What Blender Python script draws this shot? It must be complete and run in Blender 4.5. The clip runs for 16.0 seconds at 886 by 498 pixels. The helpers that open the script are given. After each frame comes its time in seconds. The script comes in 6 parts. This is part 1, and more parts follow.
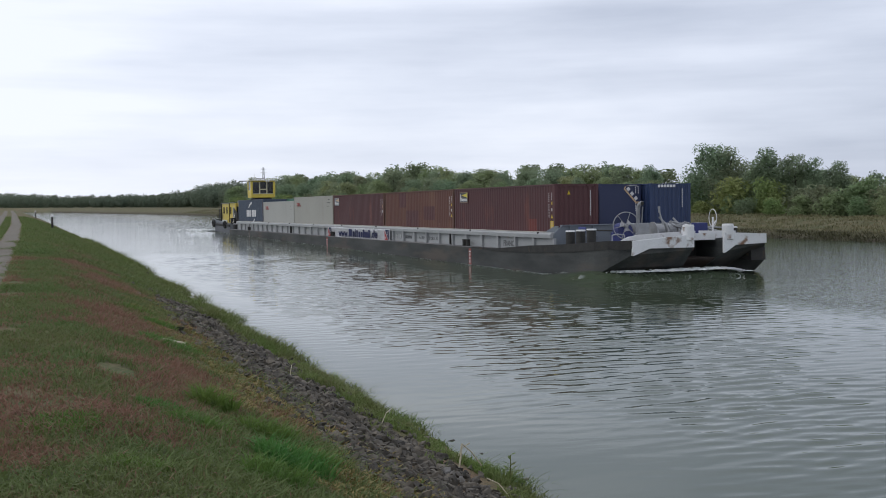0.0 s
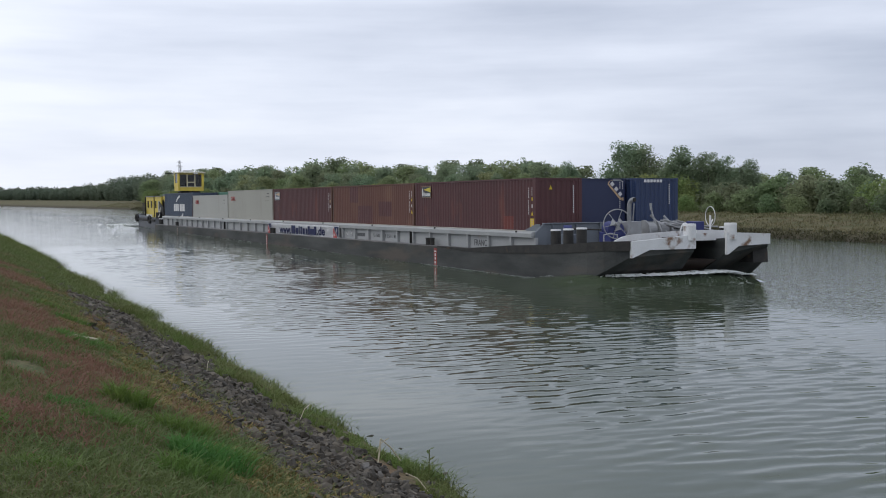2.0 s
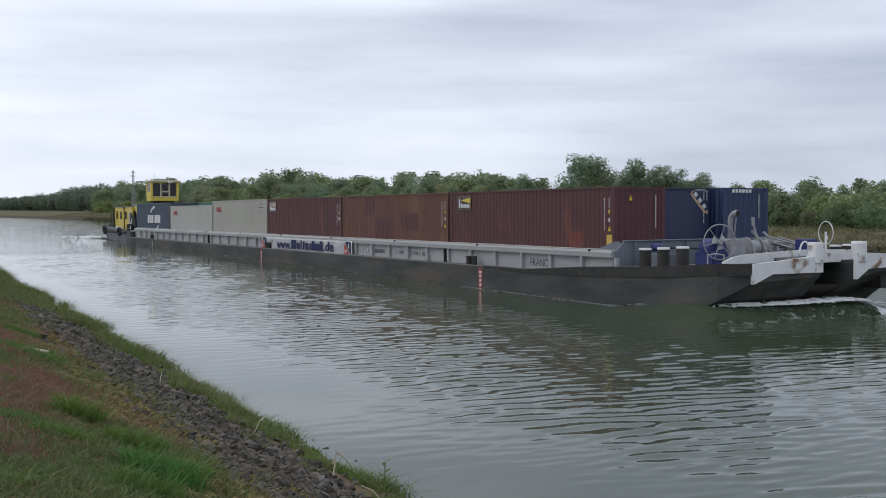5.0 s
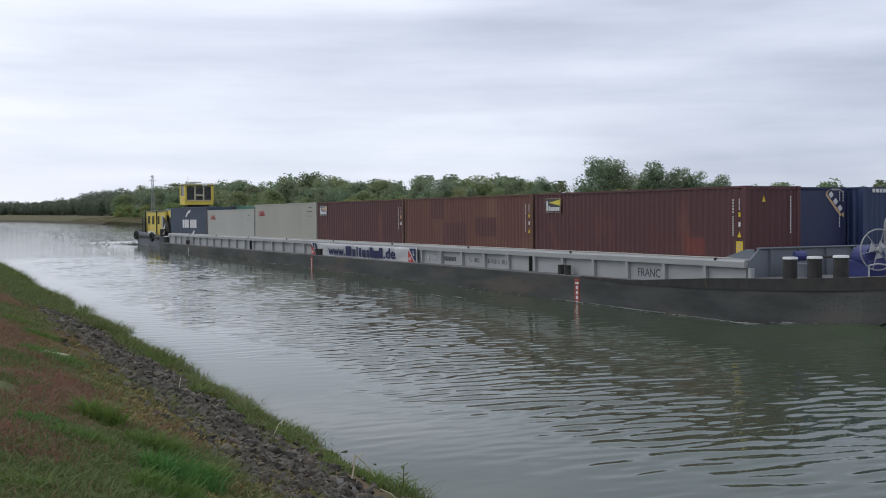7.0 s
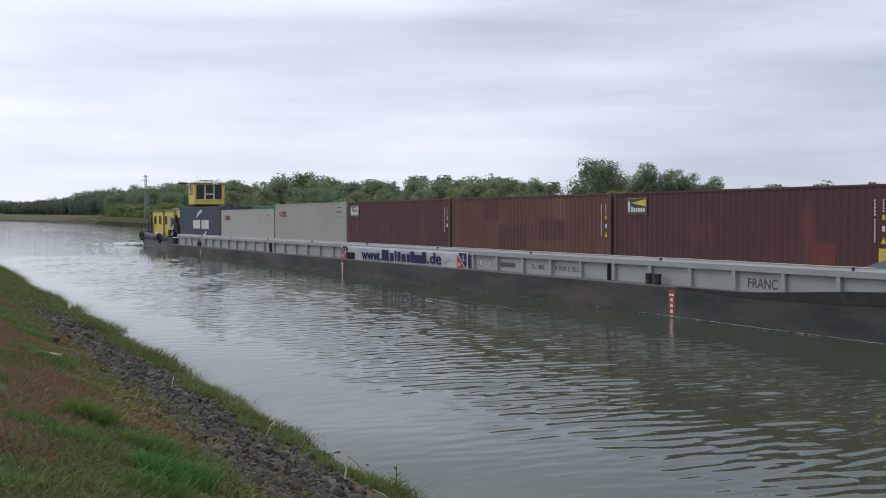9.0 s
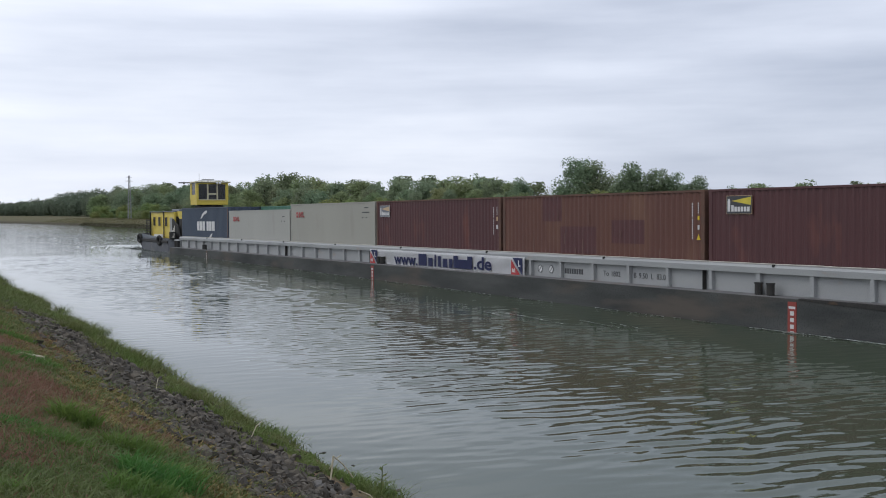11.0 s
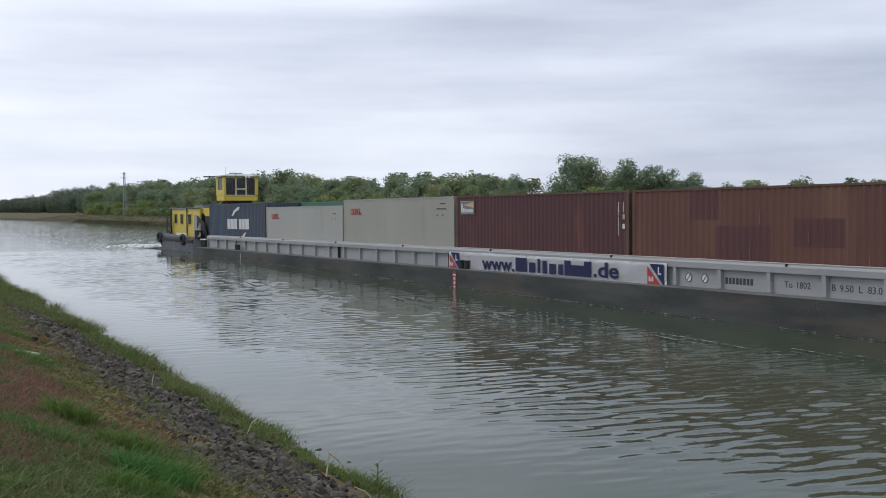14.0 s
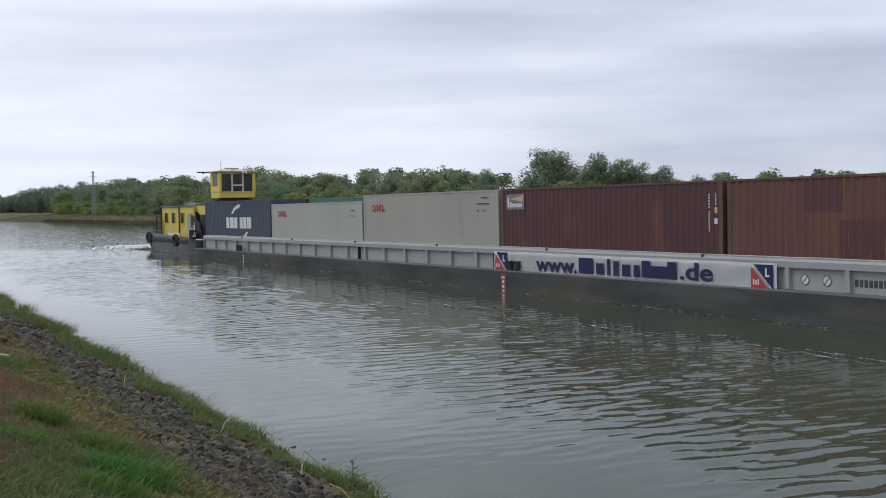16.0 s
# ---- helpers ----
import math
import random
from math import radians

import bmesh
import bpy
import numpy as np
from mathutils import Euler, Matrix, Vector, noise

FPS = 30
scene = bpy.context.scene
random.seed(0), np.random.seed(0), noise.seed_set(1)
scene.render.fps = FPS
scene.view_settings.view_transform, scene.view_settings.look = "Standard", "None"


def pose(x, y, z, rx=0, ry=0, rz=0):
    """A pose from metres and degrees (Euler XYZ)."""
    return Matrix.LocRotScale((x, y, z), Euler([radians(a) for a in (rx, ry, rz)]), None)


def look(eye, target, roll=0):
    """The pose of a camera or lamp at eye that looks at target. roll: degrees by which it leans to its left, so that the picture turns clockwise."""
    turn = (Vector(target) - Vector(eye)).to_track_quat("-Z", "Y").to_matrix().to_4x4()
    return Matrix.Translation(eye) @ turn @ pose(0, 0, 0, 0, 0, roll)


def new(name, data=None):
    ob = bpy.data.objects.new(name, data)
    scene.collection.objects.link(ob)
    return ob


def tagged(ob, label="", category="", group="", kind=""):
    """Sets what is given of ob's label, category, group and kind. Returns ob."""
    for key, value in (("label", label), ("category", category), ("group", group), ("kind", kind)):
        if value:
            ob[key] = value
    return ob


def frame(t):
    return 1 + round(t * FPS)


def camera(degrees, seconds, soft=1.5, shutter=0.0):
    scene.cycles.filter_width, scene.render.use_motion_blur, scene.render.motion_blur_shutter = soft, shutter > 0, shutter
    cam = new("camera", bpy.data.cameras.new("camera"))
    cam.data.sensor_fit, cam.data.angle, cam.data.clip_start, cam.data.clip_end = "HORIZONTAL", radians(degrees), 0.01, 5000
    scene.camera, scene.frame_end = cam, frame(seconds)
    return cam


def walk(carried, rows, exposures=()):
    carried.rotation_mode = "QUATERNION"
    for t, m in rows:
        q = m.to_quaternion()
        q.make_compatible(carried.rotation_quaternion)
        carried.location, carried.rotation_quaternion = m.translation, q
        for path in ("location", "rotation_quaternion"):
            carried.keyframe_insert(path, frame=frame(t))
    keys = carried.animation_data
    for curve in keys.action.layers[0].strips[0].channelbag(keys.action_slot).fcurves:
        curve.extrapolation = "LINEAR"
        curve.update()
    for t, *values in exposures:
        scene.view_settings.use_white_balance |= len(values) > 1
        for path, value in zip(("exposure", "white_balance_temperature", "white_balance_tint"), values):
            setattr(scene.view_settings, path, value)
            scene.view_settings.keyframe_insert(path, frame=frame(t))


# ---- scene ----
# The camera stands on the canal bank and pans after the barge.
cam = camera(45.5, 16.0, soft=1.0)
walk(cam, [
    (0.0, pose(0, 0, 3.68, 87.357, 0.652, -22.595)),
    (0.5, pose(0, 0, 3.68, 87.343, 0.628, -22.930)),
    (1.0, pose(0, 0, 3.68, 87.251, 0.423, -23.767)),
    (1.5, pose(0, 0, 3.68, 87.084, 0.371, -25.383)),
    (2.0, pose(0, 0, 3.68, 87.059, 0.269, -26.947)),
    (2.5, pose(0, 0, 3.68, 87.031, 0.160, -27.871)),
    (3.0, pose(0, 0, 3.68, 86.934, 0.349, -28.836)),
    (3.5, pose(0, 0, 3.68, 87.083, 0.020, -29.422)),
    (4.0, pose(0, 0, 3.68, 87.278, 0.055, -29.653)),
    (6.5, pose(0, 0, 3.68, 87.933, 0.108, -28.443)),
    (7.0, pose(0, 0, 3.68, 87.859, 0.232, -28.334)),
    (7.5, pose(0, 0, 3.68, 87.852, 0.151, -28.370)),
    (8.0, pose(0, 0, 3.68, 87.785, 0.030, -28.383)),
    (8.5, pose(0, 0, 3.68, 87.922, -0.080, -28.197)),
    (9.0, pose(0, 0, 3.68, 87.896, 0.028, -28.685)),
    (11.5, pose(0, 0, 3.68, 87.903, 0.208, -29.510)),
    (12.0, pose(0, 0, 3.68, 87.797, 0.392, -29.066)),
    (12.5, pose(0, 0, 3.68, 87.774, 0.216, -28.984)),
    (13.0, pose(0, 0, 3.68, 87.792, 0.292, -29.165)),
    (13.5, pose(0, 0, 3.68, 87.677, 0.314, -29.070)),
    (14.0, pose(0, 0, 3.68, 87.713, 0.226, -29.742)),
    (14.5, pose(0, 0, 3.68, 87.779, 0.306, -29.920)),
    (15.0, pose(0, 0, 3.68, 87.824, 0.460, -30.368)),
    (15.5, pose(0, 0, 3.68, 87.608, 0.696, -30.948)),
    (16.0, pose(0, 0, 3.68, 87.454, 0.854, -31.264)),
])
# ---- light ----
world = bpy.data.worlds.new("overcast_sky")
scene.world = world
world.use_nodes = True
wn, wl = world.node_tree.nodes, world.node_tree.links
wn.clear()
SUN_UP, SUN_ROUND = radians(52), radians(-70)
sky = wn.new("ShaderNodeTexSky")
sky.sky_type, sky.sun_disc, sky.sun_elevation, sky.sun_rotation = "NISHITA", False, SUN_UP, SUN_ROUND
coord = wn.new("ShaderNodeTexCoord")


def cloud_noise(scale_xyz, scale, detail, rough, shift):
    mp = wn.new("ShaderNodeMapping")
    mp.inputs["Scale"].default_value = scale_xyz
    mp.inputs["Location"].default_value = shift
    nz = wn.new("ShaderNodeTexNoise")
    nz.inputs["Scale"].default_value, nz.inputs["Detail"].default_value, nz.inputs["Roughness"].default_value = scale, detail, rough
    wl.new(coord.outputs["Generated"], mp.inputs["Vector"])
    wl.new(mp.outputs["Vector"], nz.inputs["Vector"])
    return nz.outputs["Fac"]


def world_math(op, a, b):
    m = wn.new("ShaderNodeMath")
    m.operation = op
    for i, v in enumerate((a, b)):
        if isinstance(v, (int, float)):
            m.inputs[i].default_value = v
        else:
            wl.new(v, m.inputs[i])
    return m.outputs[0]


broad = cloud_noise((1, 1, 5), 1.5, 2, 0.45, (2.3, 0.4, 0.15))
bands = cloud_noise((1, 1, 9), 2.0, 4, 0.45, (0.7, 3.1, 0.55))
wisps = cloud_noise((1, 1, 3.5), 6.0, 5, 0.55, (5.2, 1.0, 0.0))
streaks = cloud_noise((1.0, 1.0, 13), 2.6, 4, 0.55, (1.9, 0.3, 2.2))
# the cloud is thinner towards the hidden sun
split = wn.new("ShaderNodeSeparateXYZ")
wl.new(coord.outputs["Generated"], split.inputs[0])
thin = world_math("ADD", world_math("MULTIPLY", split.outputs["X"], -0.165), world_math("MULTIPLY", world_math("SUBTRACT", streaks, 0.5), 0.24))
cloud = world_math("ADD", world_math("ADD", world_math("MULTIPLY", broad, 0.5), world_math("MULTIPLY", bands, 0.34)), world_math("MULTIPLY", wisps, 0.17))
ramp = wn.new("ShaderNodeValToRGB")
wl.new(world_math("ADD", world_math("ADD", cloud, thin), 0.052), ramp.inputs["Fac"])
ramp.color_ramp.elements[0].position, ramp.color_ramp.elements[0].color = 0.24, (0.47, 0.525, 0.655, 1)
ramp.color_ramp.elements[1].position, ramp.color_ramp.elements[1].color = 0.60, (0.955, 1.0, 1.11, 1)
mid = ramp.color_ramp.elements.new(0.48)
mid.color = (0.79, 0.845, 0.98, 1)
dim = wn.new("ShaderNodeMix")
dim.data_type, dim.blend_type = "RGBA", "MULTIPLY"
dim.inputs["Factor"].default_value = 1.0
wl.new(sky.outputs["Color"], dim.inputs["A"])
dim.inputs["B"].default_value = (0.12, 0.12, 0.12, 1)
cover = wn.new("ShaderNodeMix")
cover.data_type = "RGBA"
cover.inputs["Factor"].default_value = 0.93
wl.new(dim.outputs["Result"], cover.inputs["A"])
wl.new(ramp.outputs["Color"], cover.inputs["B"])
back = wn.new("ShaderNodeBackground")
back.inputs["Strength"].default_value = 1.0
wl.new(cover.outputs["Result"], back.inputs["Color"])
wout = wn.new("ShaderNodeOutputWorld")
wl.new(back.outputs["Background"], wout.inputs["Surface"])

sun = new("sun", bpy.data.lights.new("sun", "SUN"))
sun.data.energy, sun.data.angle, sun.data.color = 0.6, radians(25), (1.0, 0.96, 0.9)
sun.matrix_world = look((math.sin(SUN_ROUND) * 50, math.cos(SUN_ROUND) * 50, 64), (0, 0, 0))


# ---- materials ----
def grained(name, base, vary, rough=0.6, metal=0.0, scale=1.0, stretch=(1, 1, 1), bump=0.0, space="Object", stain=None, stain_scale=0.3, stain_at=0.55, by_piece=0.0, fine=30.0):
    """A surface with broad and fine variation from base to vary, stains and relief."""
    m = bpy.data.materials.new(name)
    m.use_nodes = True
    n, l = m.node_tree.nodes, m.node_tree.links
    b = n["Principled BSDF"]
    b.inputs["Metallic"].default_value = metal
    if space == "World":
        where = n.new("ShaderNodeNewGeometry").outputs["Position"]
    else:
        where = n.new("ShaderNodeTexCoord").outputs["Object"]
    mp = n.new("ShaderNodeMapping")
    mp.inputs["Scale"].default_value = stretch
    l.new(where, mp.inputs["Vector"])

    def noise_at(s, detail, socket):
        t = n.new("ShaderNodeTexNoise")
        t.inputs["Scale"].default_value, t.inputs["Detail"].default_value = s, detail
        l.new(socket, t.inputs["Vector"])
        return t.outputs["Fac"]

    def spread(f, lo, hi):
        r = n.new("ShaderNodeMapRange")
        r.inputs["From Min"].default_value, r.inputs["From Max"].default_value = lo, hi
        l.new(f, r.inputs["Value"])
        return r.outputs["Result"]

    def mixed(f, a, c):
        x = n.new("ShaderNodeMix")
        x.data_type = "RGBA"
        l.new(f, x.inputs["Factor"])
        for key, v in (("A", a), ("B", c)):
            if isinstance(v, tuple):
                x.inputs[key].default_value = (*v, 1)
            else:
                l.new(v, x.inputs[key])
        return x.outputs["Result"]

    col = mixed(spread(noise_at(scale, 5, mp.outputs["Vector"]), 0.32, 0.68), base, vary)
    grain = noise_at(fine, 4, where)
    dark = tuple(v * 0.72 for v in base)
    col = mixed(spread(grain, 0.5, 0.85), col, dark)
    if stain:
        col = mixed(spread(noise_at(stain_scale, 6, mp.outputs["Vector"]), stain_at, stain_at + 0.14), col, stain)
    if by_piece:
        info = n.new("ShaderNodeObjectInfo")
        geo = n.new("ShaderNodeNewGeometry")
        add = n.new("ShaderNodeMath")
        add.operation = "ADD"
        l.new(info.outputs["Random"], add.inputs[0])
        l.new(geo.outputs["Random Per Island"], add.inputs[1])
        fr = n.new("ShaderNodeMath")
        fr.operation = "FRACT"
        l.new(add.outputs[0], fr.inputs[0])
        hsv = n.new("ShaderNodeHueSaturation")
        l.new(spread_to(n, l, fr.outputs[0], 1 - by_piece, 1 + by_piece), hsv.inputs["Value"])
        l.new(col, hsv.inputs["Color"])
        col = hsv.outputs["Color"]
    l.new(col, b.inputs["Base Color"])
    l.new(spread_to(n, l, grain, max(rough - 0.12, 0.02), min(rough + 0.12, 1)), b.inputs["Roughness"])
    if bump:
        bp = n.new("ShaderNodeBump")
        bp.inputs["Strength"].default_value, bp.inputs["Distance"].default_value = 0.7, bump
        l.new(noise_at(fine * 0.4, 6, where), bp.inputs["Height"])
        l.new(bp.outputs["Normal"], b.inputs["Normal"])
    return m


def spread_to(n, l, f, lo, hi):
    r = n.new("ShaderNodeMapRange")
    r.inputs["To Min"].default_value, r.inputs["To Max"].default_value = lo, hi
    l.new(f, r.inputs["Value"])
    return r.outputs["Result"]


def leafy(name, base, vary, through_light=0.25, space_scale=0.35, uneven=0.25):
    """Leaves or blades: colour by piece and by broad patches, a little light through them."""
    m = bpy.data.materials.new(name)
    m.use_nodes = True
    n, l = m.node_tree.nodes, m.node_tree.links
    b = n["Principled BSDF"]
    b.inputs["Roughness"].default_value = 0.65
    b.inputs["Specular IOR Level"].default_value = 0.25
    geo = n.new("ShaderNodeNewGeometry")
    t = n.new("ShaderNodeTexNoise")
    t.inputs["Scale"].default_value, t.inputs["Detail"].default_value = space_scale, 4
    l.new(geo.outputs["Position"], t.inputs["Vector"])
    x = n.new("ShaderNodeMix")
    x.data_type = "RGBA"
    l.new(spread_to(n, l, t.outputs["Fac"], -0.75, 1.45), x.inputs["Factor"])
    x.clamp_factor = True
    x.inputs["A"].default_value, x.inputs["B"].default_value = (*base, 1), (*vary, 1)
    hsv = n.new("ShaderNodeHueSaturation")
    l.new(x.outputs["Result"], hsv.inputs["Color"])
    l.new(spread_to(n, l, geo.outputs["Random Per Island"], 1 - uneven, 1 + uneven), hsv.inputs["Value"])
    info = n.new("ShaderNodeObjectInfo")
    l.new(spread_to(n, l, info.outputs["Random"], 0.462, 0.522), hsv.inputs["Hue"])
    l.new(hsv.outputs["Color"], b.inputs["Base Color"])
    tr = n.new("ShaderNodeBsdfTranslucent")
    l.new(hsv.outputs["Color"], tr.inputs["Color"])
    mx = n.new("ShaderNodeMixShader")
    mx.inputs["Fac"].default_value = through_light
    l.new(b.outputs["BSDF"], mx.inputs[1])
    l.new(tr.outputs["BSDF"], mx.inputs[2])
    l.new(mx.outputs["Shader"], n["Material Output"].inputs["Surface"])
    return m


def turf():
    """Bank soil under the grass: green, dry red-brown and straw patches, darker among the stones, mud at the waterline."""
    m = bpy.data.materials.new("turf")
    m.use_nodes = True
    n, l = m.node_tree.nodes, m.node_tree.links
    b = n["Principled BSDF"]
    b.inputs["Roughness"].default_value = 0.95
    b.inputs["Specular IOR Level"].default_value = 0.15
    geo = n.new("ShaderNodeNewGeometry")

    def noise_at(s, d):
        t = n.new("ShaderNodeTexNoise")
        t.inputs["Scale"].default_value, t.inputs["Detail"].default_value = s, d
        l.new(geo.outputs["Position"], t.inputs["Vector"])
        return t.outputs["Fac"]

    def step(f, lo, hi):
        r = n.new("ShaderNodeMapRange")
        r.inputs["From Min"].default_value, r.inputs["From Max"].default_value = lo, hi
        l.new(f, r.inputs["Value"])
        return r.outputs["Result"]

    def mixed(f, a, c):
        x = n.new("ShaderNodeMix")
        x.data_type = "RGBA"
        l.new(f, x.inputs["Factor"])
        for key, v in (("A", a), ("B", c)):
            if isinstance(v, tuple):
                x.inputs[key].default_value = (*v, 1)
            else:
                l.new(v, x.inputs[key])
        return x.outputs["Result"]

    col = mixed(step(noise_at(0.35, 5), 0.42, 0.6), (0.085, 0.105, 0.045), (0.16, 0.11, 0.07))
    col = mixed(step(noise_at(1.7, 5), 0.52, 0.66), col, (0.15, 0.13, 0.075))
    col = mixed(step(noise_at(9, 5), 0.5, 0.75), col, (0.07, 0.066, 0.036))
    # far side: straw-coloured grass above, dark wet edge below
    sep = n.new("ShaderNodeSeparateXYZ")
    l.new(geo.outputs["Position"], sep.inputs[0])
    far = step(sep.outputs["X"], 20, 21)
    straw = mixed(step(noise_at(0.8, 6), 0.35, 0.65), (0.125, 0.105, 0.062), (0.085, 0.088, 0.045))
    wet = mixed(step(sep.outputs["Z"], 0.25, 0.9), (0.055, 0.048, 0.034), straw)
    col = mixed(far, col, wet)
    l.new(col, b.inputs["Base Color"])
    bp = n.new("ShaderNodeBump")
    bp.inputs["Strength"].default_value, bp.inputs["Distance"].default_value = 1.0, 0.05
    l.new(noise_at(14, 6), bp.inputs["Height"])
    l.new(bp.outputs["Normal"], b.inputs["Normal"])
    return m


def canal_water():
    """Murky green-grey water: the waves near the bank are in the mesh, the finer ripples and the far water in the bump."""
    m = bpy.data.materials.new("canal_water")
    m.use_nodes = True
    n, l = m.node_tree.nodes, m.node_tree.links
    b = n["Principled BSDF"]
    b.inputs["Base Color"].default_value = (0.050, 0.066, 0.040, 1)
    b.inputs["Roughness"].default_value = 0.03
    b.inputs["IOR"].default_value = 1.33
    where = n.new("ShaderNodeTexCoord").outputs["Object"]
    sep = n.new("ShaderNodeSeparateXYZ")
    l.new(where, sep.inputs[0])

    def waves(turn, stretch, s, detail, rough=0.5):
        mp = n.new("ShaderNodeMapping")
        mp.vector_type = "TEXTURE"
        mp.inputs["Rotation"].default_value = (0, 0, radians(turn))
        mp.inputs["Scale"].default_value = stretch
        l.new(where, mp.inputs["Vector"])
        t = n.new("ShaderNodeTexNoise")
        t.inputs["Scale"].default_value, t.inputs["Detail"].default_value, t.inputs["Roughness"].default_value = s, detail, rough
        l.new(mp.outputs["Vector"], t.inputs["Vector"])
        return t.outputs["Fac"]

    def calc(op, a, c):
        x = n.new("ShaderNodeMath")
        x.operation = op
        for i, v in enumerate((a, c)):
            if isinstance(v, (int, float)):
                x.inputs[i].default_value = v
            else:
                l.new(v, x.inputs[i])
        return x.outputs[0]

    def ranged(f, f0, f1, t0, t1):
        r = n.new("ShaderNodeMapRange")
        for key, v in (("From Min", f0), ("From Max", f1), ("To Min", t0), ("To Max", t1)):
            r.inputs[key].default_value = v
        l.new(f, r.inputs["Value"])
        return r.outputs["Result"]

    # outside the stretch that has real waves
    up_canal = ranged(sep.outputs["Y"], 60.0, 78.0, 0.0, 1.0)
    far_side = calc("MULTIPLY", ranged(sep.outputs["X"], 22.0, 25.0, 0.0, 1.0), ranged(sep.outputs["Y"], 62.0, 110.0, 1.0, 0.3))
    gusts = ranged(waves(-20, (2, 1, 1), 0.09, 3), 0.36, 0.66, 0.25, 1.0)
    long = calc("POWER", waves(-8, (1.7, 0.5, 1), 1.7, 1.5), 1.6)
    choppy = waves(-8, (1.3, 0.6, 1), 3.6, 2)
    height = calc("ADD", calc("MULTIPLY", calc("MULTIPLY", long, 0.007), calc("MULTIPLY", up_canal, gusts)), calc("MULTIPLY", calc("MULTIPLY", choppy, 0.03), calc("MAXIMUM", far_side, calc("MULTIPLY", up_canal, 0.25))))
    small = calc("ADD", calc("MULTIPLY", waves(-8, (1.6, 0.7, 1), 5.0, 2), 0.0040), calc("MULTIPLY", waves(14, (1.3, 0.8, 1), 15.0, 2), 0.0006))
    small = calc("MULTIPLY", small, calc("MULTIPLY", gusts, ranged(sep.outputs["X"], 6.8, 11.5, 0.12, 1.0)))
    bp = n.new("ShaderNodeBump")
    bp.inputs["Strength"].default_value, bp.inputs["Distance"].default_value = 1.0, 1.0
    l.new(calc("ADD", height, small), bp.inputs["Height"])
    l.new(bp.outputs["Normal"], b.inputs["Normal"])
    return m


TURF, WATER = turf(), canal_water()
TRACK = grained("gravel_track", (0.095, 0.083, 0.064), (0.145, 0.125, 0.095), 0.95, scale=1.5, bump=0.02, space="World")
ROCK = grained("basalt", (0.05, 0.043, 0.033), (0.09, 0.077, 0.06), 0.85, scale=3, bump=0.02, space="Object", stain=(0.16, 0.155, 0.15), stain_scale=2.2, stain_at=0.66, by_piece=0.6, fine=14)
GRASS = leafy("bank_grass", (0.105, 0.16, 0.05), (0.15, 0.16, 0.065), 0.4, 0.5, 0.12)
DRYGRASS = leafy("dry_red_grass", (0.24, 0.15, 0.095), (0.20, 0.135, 0.075), 0.4, 0.6, 0.12)
WEEDS = leafy("waterside_grass", (0.115, 0.19, 0.05), (0.15, 0.135, 0.066), 0.4, 1.6, 0.15)
LUSH = leafy("lush_grass", (0.08, 0.185, 0.042), (0.105, 0.195, 0.045), 0.45, 2.0, 0.14)
MOSS = leafy("moss", (0.215, 0.2, 0.058), (0.185, 0.15, 0.058), 0.1, 1.5, 0.15)
STRAW = grained("dry_stalk", (0.42, 0.38, 0.28), (0.34, 0.3, 0.2), 0.8, scale=8)
BARK = grained("bark", (0.075, 0.065, 0.052), (0.12, 0.105, 0.085), 0.95, scale=2, stretch=(1, 1, 0.3), bump=0.02)
# Tree leaf colours are lightened and greyed to stand in for distance haze.
LEAF_A = leafy("leaves_dark", (0.218, 0.293, 0.192), (0.266, 0.325, 0.198), 0.7, 0.12)
LEAF_B = leafy("leaves_mid", (0.230, 0.308, 0.164), (0.284, 0.330, 0.171), 0.7, 0.12)
LEAF_C = leafy("leaves_bright", (0.200, 0.280, 0.109), (0.260, 0.297, 0.116), 0.6, 0.2)
LEAF_D = leafy("leaves_brownish", (0.212, 0.246, 0.157), (0.218, 0.274, 0.150), 0.7, 0.15)
# Distance haze over the far woods is mixed into this bluish leaf colour.
FAR_LEAF = leafy("far_woods_leaves_hazed", (0.125, 0.165, 0.118), (0.155, 0.19, 0.125), 0.45, 0.03, 0.12)
FARWEEDS = leafy("far_edge_weeds", (0.06, 0.065, 0.035), (0.10, 0.10, 0.05), 0.15, 0.5)
STRAWGRASS = leafy("far_bank_grass", (0.165, 0.135, 0.08), (0.115, 0.125, 0.058), 0.2, 0.2)

HULL = grained("black_hull_paint", (0.021, 0.024, 0.024), (0.070, 0.073, 0.070), 0.8, scale=1.2, stretch=(1, 0.28, 1.3), bump=0.003, stain=(0.082, 0.07, 0.059), stain_scale=0.75, stain_at=0.54, fine=22)
COAMING = grained("grey_coaming_paint", (0.325, 0.335, 0.335), (0.275, 0.285, 0.29), 0.5, scale=0.8, stretch=(1, 0.6, 1.5), bump=0.003, stain=(0.30, 0.25, 0.21), stain_scale=1.6, stain_at=0.66)
DECK = grained("deck_steel", (0.10, 0.10, 0.105), (0.16, 0.155, 0.15), 0.75, scale=0.7, bump=0.004, stain=(0.17, 0.11, 0.075), stain_scale=1.1, stain_at=0.6)
GREYBLUE = grained("blue_grey_paint", (0.135, 0.155, 0.18), (0.11, 0.125, 0.15), 0.5, scale=0.6, bump=0.003, stain=(0.2, 0.2, 0.2), stain_scale=0.9, stain_at=0.62)
WHITE = grained("scuffed_white_paint", (0.66, 0.67, 0.68), (0.56, 0.57, 0.57), 0.5, scale=1.2, bump=0.003, stain=(0.17, 0.095, 0.055), stain_scale=2.2, stain_at=0.575)
CAPS = grained("white_cap_paint", (0.66, 0.66, 0.67), (0.56, 0.57, 0.57), 0.5, scale=3)
